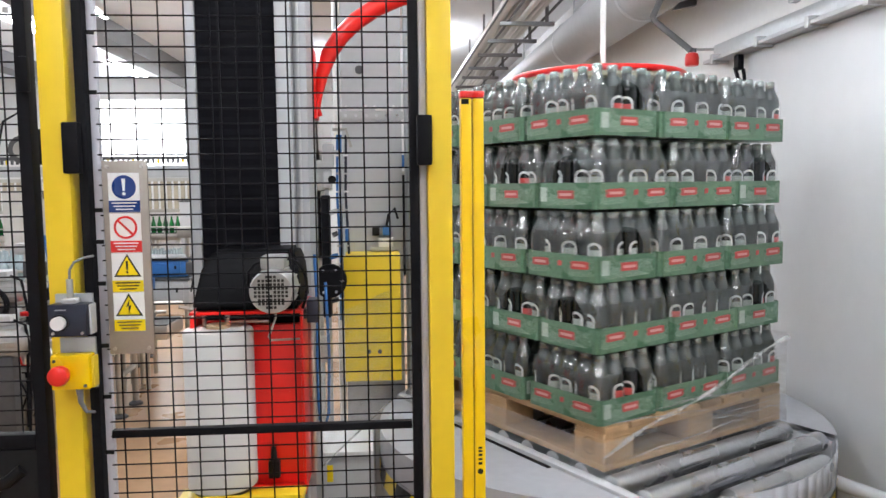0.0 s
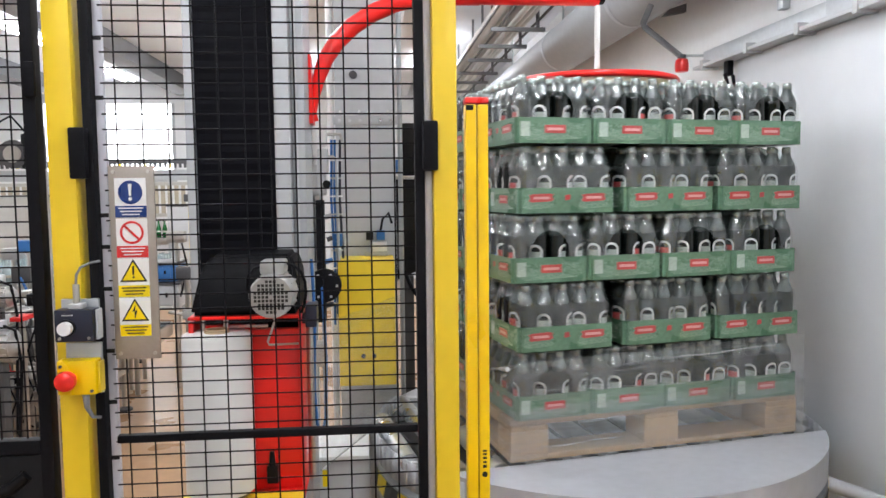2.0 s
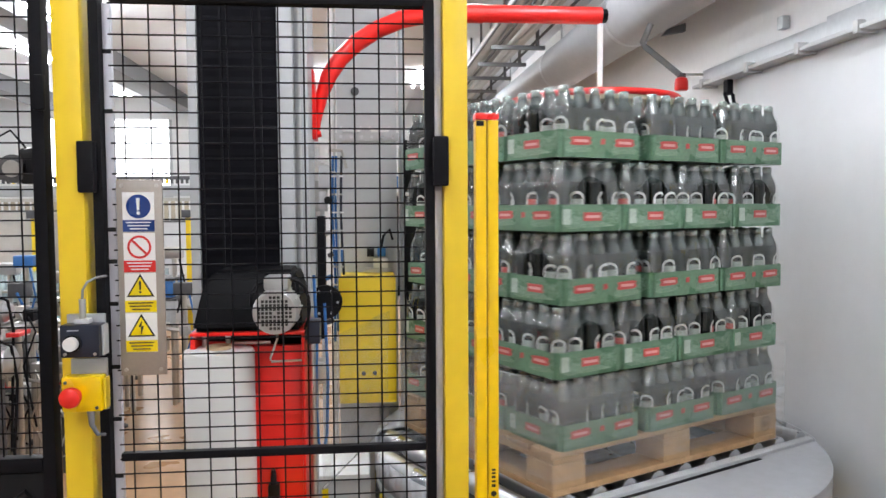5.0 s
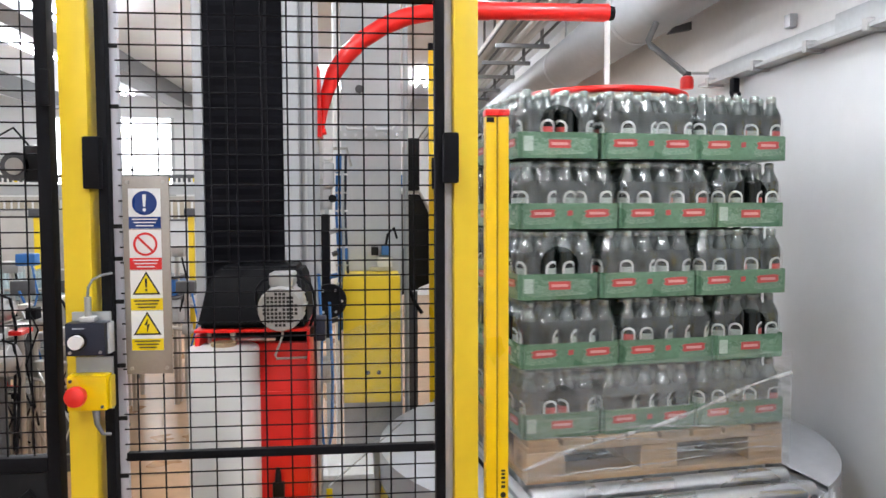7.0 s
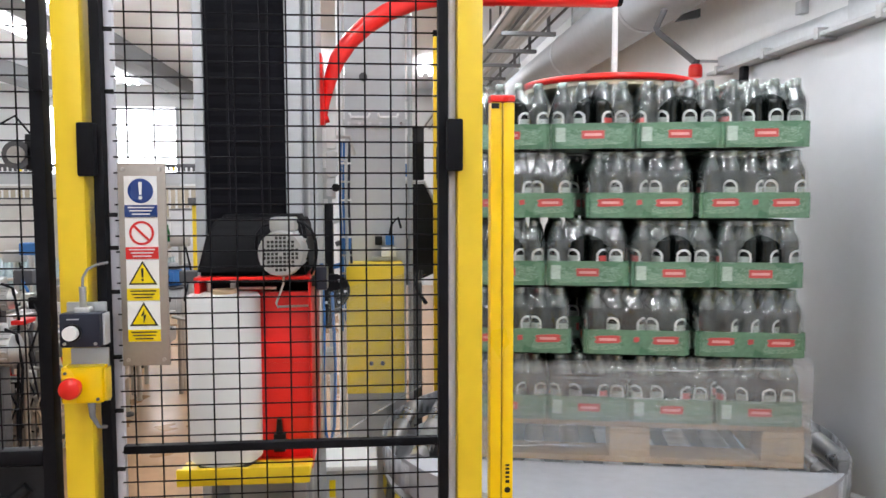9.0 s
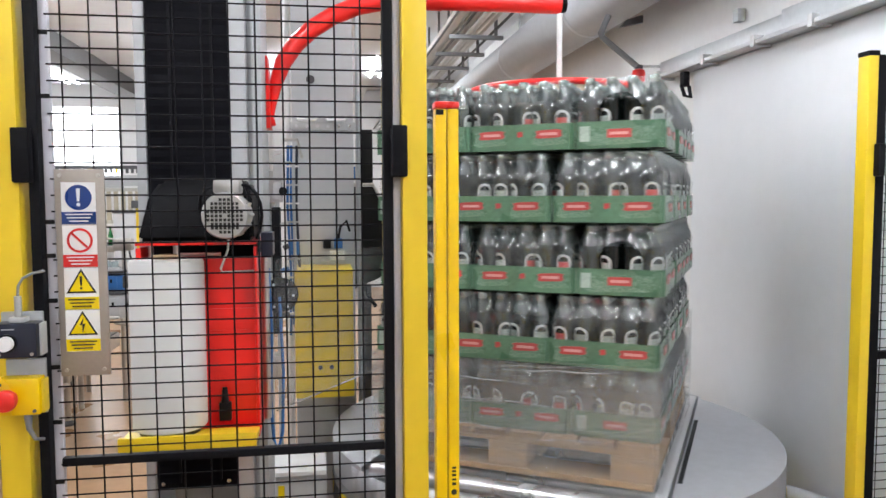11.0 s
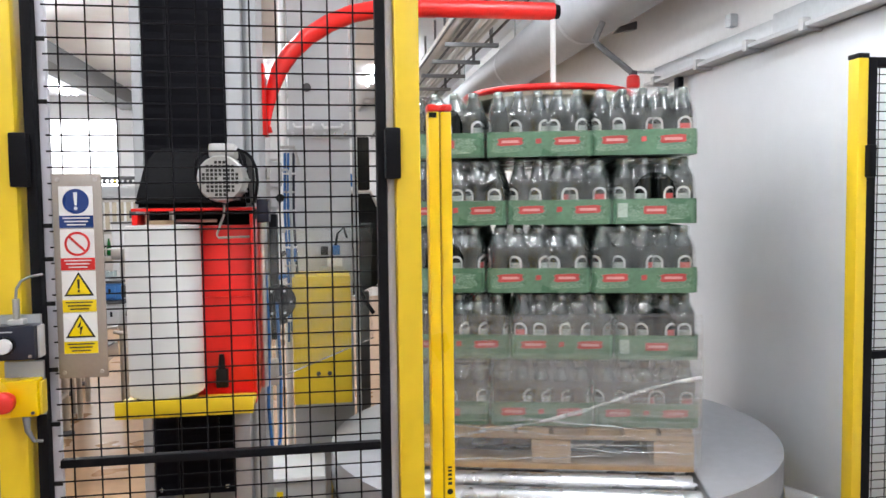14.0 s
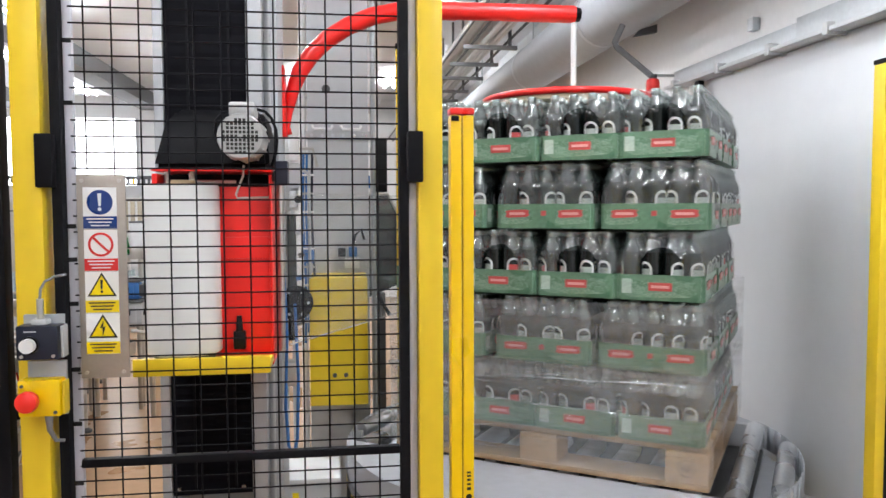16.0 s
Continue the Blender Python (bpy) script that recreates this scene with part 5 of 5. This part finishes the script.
for i, (x, y, z, w, d, h, mt, lab) in enumerate(((-2.05, 5.2, 0.63, 0.3, 0.25, 0.26, GREY, "grey drive unit on the conveyor table"), (-1.95, 6.0, 0.64, 0.42, 0.4, 0.18, GREY, "grey drawer unit of the packing table, on steel legs"), (-1.93, 6.02, 0.845, 0.38, 0.34, 0.13, BLUE, "blue plastic crate on the packing table"), (-2.9, 5.2, 0.63, 0.4, 0.28, 0.2, STEEL, "stainless machine housing on the conveyor table"), (-4.6, 9.5, 0.0, 1.2, 0.8, 1.5, STEEL, "stainless filling machine cabinet in the hall"), (-2.7, 10.2, 0.0, 1.0, 0.7, 1.35, PALE, "pale machine cabinet in the hall"), (-1.6, 9.6, 0.0, 0.7, 0.6, 1.45, GREY, "grey control cabinet in the hall"))):
    u = empty("machine_unit", lab, "machine")
    part("housing", B(x, x + w, y, y + d, z, z + h, bevel=0.015), mt, u)
    part("door", B(x + 0.04, x + w - 0.04, y - 0.012, y - 0.001, z + h * 0.15, z + h * 0.85, bevel=0.004), mt, u)
    part("top_cover", B(x - 0.01, x + w + 0.01, y - 0.01, y + d + 0.01, z + h + 0.001, z + h + 0.02, bevel=0.005), DARK, u)
    part("handle", T([(x + w * 0.8, y - 0.03, z + h * 0.5), (x + w * 0.8, y - 0.03, z + h * 0.7)], 0.008, 8), BLACK, u)
    if i == 1:
        for lx, ly in ((x + 0.03, y + 0.03), (x + w - 0.03, y + 0.03), (x + 0.03, y + d - 0.03), (x + w - 0.03, y + d - 0.03)):
            part("leg", T([(lx, ly, 0.0), (lx, ly, z)], 0.018, 10), STEEL, u)
rr = random.Random(11)
for k in range(9):
    f = empty("machine_fitting", "small stainless fitting with hoses on the conveyor table", "machine part", "conveyor fittings")
    x, y = -3.3 + k * 0.2, 5.15 + rr.uniform(0, 0.25)
    h = rr.uniform(0.12, 0.34)
    part("stem", T([(x, y, 0.628), (x, y, 0.63 + h)], 0.02, 10), STEEL, f)
    part("head", B(x - 0.06, x + 0.06, y - 0.05, y + 0.05, 0.63 + h, 0.63 + h + rr.uniform(0.05, 0.1), bevel=0.012), (STEEL, ALU, DARK)[k % 3], f)
    part("hose", T([(x, y - 0.05, 0.66 + h), (x + 0.05, y - 0.1, 0.6 + h), (x + 0.1, y - 0.06, 0.66)], 0.009, 6), (BLACK, BLUE, BLACK, RED_PLASTIC)[k % 4], f)
for x, y in ((-2.35, 7.2), (-3.08, 7.2), (-1.72, 7.2)):
    g = empty("guard_post", "slim yellow guard post with sensor head", "post", "hall guard posts")
    part("upright", B(x, x + 0.05, y, y + 0.05, 0.0, 1.45, bevel=0.004), YELLOW, g)
    part("head", B(x - 0.03, x + 0.08, y - 0.03, y + 0.08, 1.45, 1.52, bevel=0.006), DARK, g)

ov = empty("overhead_rail", "dark overhead transport rail with small rollers", "rail")
part("beam", B(-6.3, -1.9, 11.6, 11.68, 1.96, 2.01, bevel=0.004), DARK, ov)
for k in range(60):
    part("roller", B(-6.25 + k * 0.072, -6.25 + k * 0.072 + 0.036, 11.58, 11.6, 1.9, 1.959), DARK if k % 5 else SIGN_YELLOW, ov)
for x in (-6.0, -4.2, -2.1):
    part("hanger", B(x, x + 0.03, 11.62, 11.65, 2.011, CEIL_Z), GALV, ov)
pan = empty("machine_fairing", "pale blue-grey machine fairing below the overhead rail", "machine panel")
part("panel", B(-6.3, -1.9, 11.9, 11.94, 1.72, 1.88, bevel=0.01), PALE, pan)
for x in (-6.1, -4.0, -2.2):
    part("post", B(x, x + 0.05, 11.941, 11.99, 0.0, 1.8), GALV, pan)

TEAL = mat("teal_belt", (0.05, 0.22, 0.19), 0.4, vary=0.3)
tbelt = empty("belt_guide", "teal plastic belt guide on steel legs below the bottles", "conveyor guide")
part("belt", B(-3.4, -1.9, 5.9, 6.25, 0.66, 0.69, bevel=0.006), TEAL, tbelt)
part("edge", B(-3.4, -1.9, 5.88, 5.899, 0.62, 0.7, bevel=0.004), STEEL, tbelt)
for x in (-3.2, -2.6, -2.0):
    part("leg", T([(x, 6.05, 0.0), (x, 6.05, 0.66)], 0.02, 10), STEEL, tbelt)
for x, y, z, r, lab in ((-2.02, 4.15, 0.74, 0.085, "grey finned drive motor on a steel pedestal"), (-2.3, 4.5, 0.6, 0.1, "large grey finned drive motor on a pedestal"), (-2.12, 4.35, 0.98, 0.06, "small grey finned gear motor on a pedestal")):
    dm = empty("drive_motor", lab, "motor", "drive motors")
    part("shell", T([(x - 0.12, y, z), (x - 0.1, y, z), (x + 0.1, y, z), (x + 0.13, y, z)], [r * 0.7, r, r, r * 0.5], 22), ALU, dm)
    for k in range(14):
        q = 2 * math.pi * k / 14
        part("fin", T([(x - 0.09, y + r * math.cos(q), z + r * math.sin(q)), (x + 0.09, y + r * math.cos(q), z + r * math.sin(q))], 0.006, 6), ALU, dm)
    part("terminal_box", B(x - 0.05, x + 0.05, y - 0.04, y + 0.04, z + r, z + r + 0.05, bevel=0.008), GREY, dm)
    part("pedestal", B(x - 0.05, x + 0.05, y - 0.04, y + 0.04, 0.0, z - r, bevel=0.004), DARK, dm)
    part("cable", T([(x + 0.05, y, z + r + 0.02), (x + 0.12, y - 0.03, z + r), (x + 0.14, y - 0.02, z - 0.1), (x + 0.1, y, 0.2)], 0.008, 8), BLACK, dm)
rc = empty("machine_cover", "small red steel cover on a stand", "machine cover")
part("red_cover", B(-2.01, -1.94, 4.3, 4.45, 0.84, 0.865, bevel=0.006), RED, rc)
part("cover_post", T([(-1.98, 4.38, 0.0), (-1.98, 4.38, 0.84)], 0.018, 10), STEEL, rc)
wh = empty("guide_wheel", "black guide wheel on a steel arm", "wheel")
bm = bmesh.new()
tube(bm, [(-2.12 + 0.085 * math.cos(2 * math.pi * k / 24), 4.22, 0.92 + 0.085 * math.sin(2 * math.pi * k / 24)) for k in range(25)], 0.016, 8, caps=False)
part("tyre", bm, BLACK, wh)
for k in range(3):
    a = 2.1 * k
    part("spoke", T([(-2.12 - 0.08 * math.cos(a), 4.22, 0.92 - 0.08 * math.sin(a)), (-2.12 + 0.08 * math.cos(a), 4.22, 0.92 + 0.08 * math.sin(a))], 0.007, 6), STEEL, wh)
part("arm", T([(-2.12, 4.23, 0.92), (-2.12, 4.29, 0.8)], 0.012, 8), STEEL, wh)
hv = empty("hall_sensor_unit", "black sensor unit on an upright steel tube", "sensor")
part("tube", T([(-1.79, 4.3, 0.0), (-1.79, 4.3, 1.9)], 0.02, 10), STEEL, hv)
part("body", B(-1.86, -1.76, 4.2, 4.28, 1.67, 1.86, bevel=0.015), BLACK_GLOSS, hv)
part("bracket", B(-1.82, -1.77, 4.281, 4.31, 1.72, 1.8), STEEL, hv)
part("wheel", T([(-1.9, 4.2, 1.75), (-1.9, 4.25, 1.75)], 0.075, 20), DARK, hv)
part("rim", T([(-1.9, 4.19, 1.75), (-1.9, 4.199, 1.75)], 0.045, 16), STEEL, hv)
part("cable", T([(-1.83, 4.21, 1.86), (-1.9, 4.2, 1.95), (-2.0, 4.22, 1.9), (-2.06, 4.25, 1.7)], 0.006, 8), BLACK, hv)

conveyor(-2.75, -1.78, 4.75, 5.05, 0.4, "low stainless transfer table crowded with fittings", 3, 0.05)
rr = random.Random(33)
for k in range(16):
    f = empty("machine_fitting", "small stainless fitting with hoses on the transfer table", "machine part", "table fittings")
    x, y = -2.7 + 0.06 * k + rr.uniform(-0.02, 0.02), 4.8 + 0.07 * (k % 3)
    h = rr.uniform(0.08, 0.42)
    part("stem", T([(x, y, 0.408), (x, y, 0.41 + h)], 0.016, 10), STEEL, f)
    if k % 2:
        part("head", T([(x - 0.05, y, 0.43 + h), (x + 0.05, y, 0.43 + h)], 0.035, 14), (ALU, STEEL, GREY)[k % 3], f)
    else:
        part("head", B(x - 0.045, x + 0.045, y - 0.04, y + 0.04, 0.41 + h, 0.41 + h + rr.uniform(0.04, 0.1), bevel=0.01), (STEEL, DARK, ALU, WHITE)[k % 4], f)
    part("hose", T([(x, y - 0.04, 0.42 + h), (x + 0.04, y - 0.09, 0.36 + h), (x + 0.09, y - 0.05, 0.44)], 0.007, 6), (BLACK, DARK, BLUE, RED_PLASTIC)[k % 4], f)
rr = random.Random(77)
for k in range(22):
    f = empty("machine_fitting", "clamp and guide bracket with tubes on the line", "machine part", "line fittings")
    x, y, h = -2.55 + 0.035 * k, 4.55 + 0.3 * rr.random(), rr.uniform(0.35, 0.95)
    part("stem", T([(x, y, 0.0), (x, y, h)], rr.uniform(0.009, 0.018), 8), (STEEL, DARK)[k % 3 == 0], f)
    part("cross_tube", T([(x - 0.12, y - 0.03, h * 0.9), (x + 0.12, y - 0.03, h * rr.uniform(0.8, 1.0))], 0.011, 8), STEEL, f)
    part("clamp", B(x - 0.03, x + 0.03, y - 0.05, y + 0.03, h - 0.05, h + 0.02, bevel=0.008), (ALU, BLACK, STEEL, WHITE, DARK)[k % 5], f)
    part("hose", T([(x, y - 0.05, h - 0.02), (x + 0.06, y - 0.1, h - 0.1), (x - 0.02, y - 0.08, h - 0.3), (x + 0.03, y - 0.06, h * 0.3)], 0.006, 6), (GREY, BLACK, STEEL)[k % 3], f)
rr = random.Random(21)
for k in range(8):
    u = empty("pipe_stand", "stainless pipe stand with clamps and hoses", "machine part", "hall pipe stands")
    x, y = -2.75 + k * 0.19 + rr.uniform(-0.05, 0.05), 5.75 + rr.uniform(0, 0.5)
    h = rr.uniform(0.75, 1.2)
    part("upright", T([(x, y, 0.0), (x, y, h)], 0.019, 10), STEEL, u)
    part("cross_tube", T([(x - 0.14, y, h * 0.72), (x + 0.14, y, h * 0.66)], 0.015, 8), STEEL, u)
    part("clamp", B(x - 0.035, x + 0.035, y - 0.035, y + 0.035, h * 0.66, h * 0.74, bevel=0.008), (DARK, ALU)[k % 2], u)
    part("head", B(x - 0.07, x + 0.07, y - 0.05, y + 0.05, h, h + 0.09, bevel=0.014), (ALU, BLUE, STEEL, DARK)[k % 4], u)
    part("hose", T([(x + 0.05, y - 0.05, h), (x + 0.1, y - 0.09, h - 0.2), (x + 0.03, y - 0.07, h - 0.42)], 0.008, 6), (BLACK, BLUE)[k % 2], u)

# ---- what moves ----
LIFT = ((0, 0.0), (6.7, 0.0), (7.0, 0.006), (7.5, 0.04), (8.0, 0.07), (8.5, 0.104), (9.0, 0.139), (9.5, 0.171), (10.0, 0.202), (11.0, 0.262), (12.3, 0.334), (12.7, 0.345), (13.4, 0.348), (14.0, 0.383), (14.5, 0.412), (15.0, 0.447), (15.5, 0.478), (16.0, 0.507))


def lift(t):
    for (a, p), (b, q) in zip(LIFT, LIFT[1:]):
        if a <= t <= b:
            return 0.95 * (p + (q - p) * (t - a) / (b - a))
    return 0.95 * LIFT[-1][1]


def motions():
    times = [0.25 * k for k in range(65)]
    for thing, local in SPINNING:
        walk(thing, [(t, turned(t) @ local) for t in times])
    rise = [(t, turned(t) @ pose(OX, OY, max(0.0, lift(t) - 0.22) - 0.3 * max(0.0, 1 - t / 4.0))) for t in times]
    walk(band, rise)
    walk(lower, [(t, turned(t) @ pose(OX, OY, -0.45 * max(0.0, min(1.0, (12.0 - t) / 6.0)))) for t in times])
    for thing in (carriage, roll):
        walk(thing, [(t, pose(0, 0, lift(t))) for t, z in LIFT])
    # the film swings as the corners of the load pass
    sway = []
    for t in times:
        a = radians(TURN_AT_9 - SPIN * (t - 9))
        reach = max((math.degrees(math.atan2(AXIS[1] + x * math.sin(a) + y * math.cos(a) - 2.46, AXIS[0] + x * math.cos(a) - y * math.sin(a) + 0.2)) for x in (-0.57, 0.67) for y in (-0.52, 0.53)))
        sway.append((t, pose(-0.2, 2.46, lift(t), 0, 0, min(reach, 80))))
    walk(web, sway)


motions()
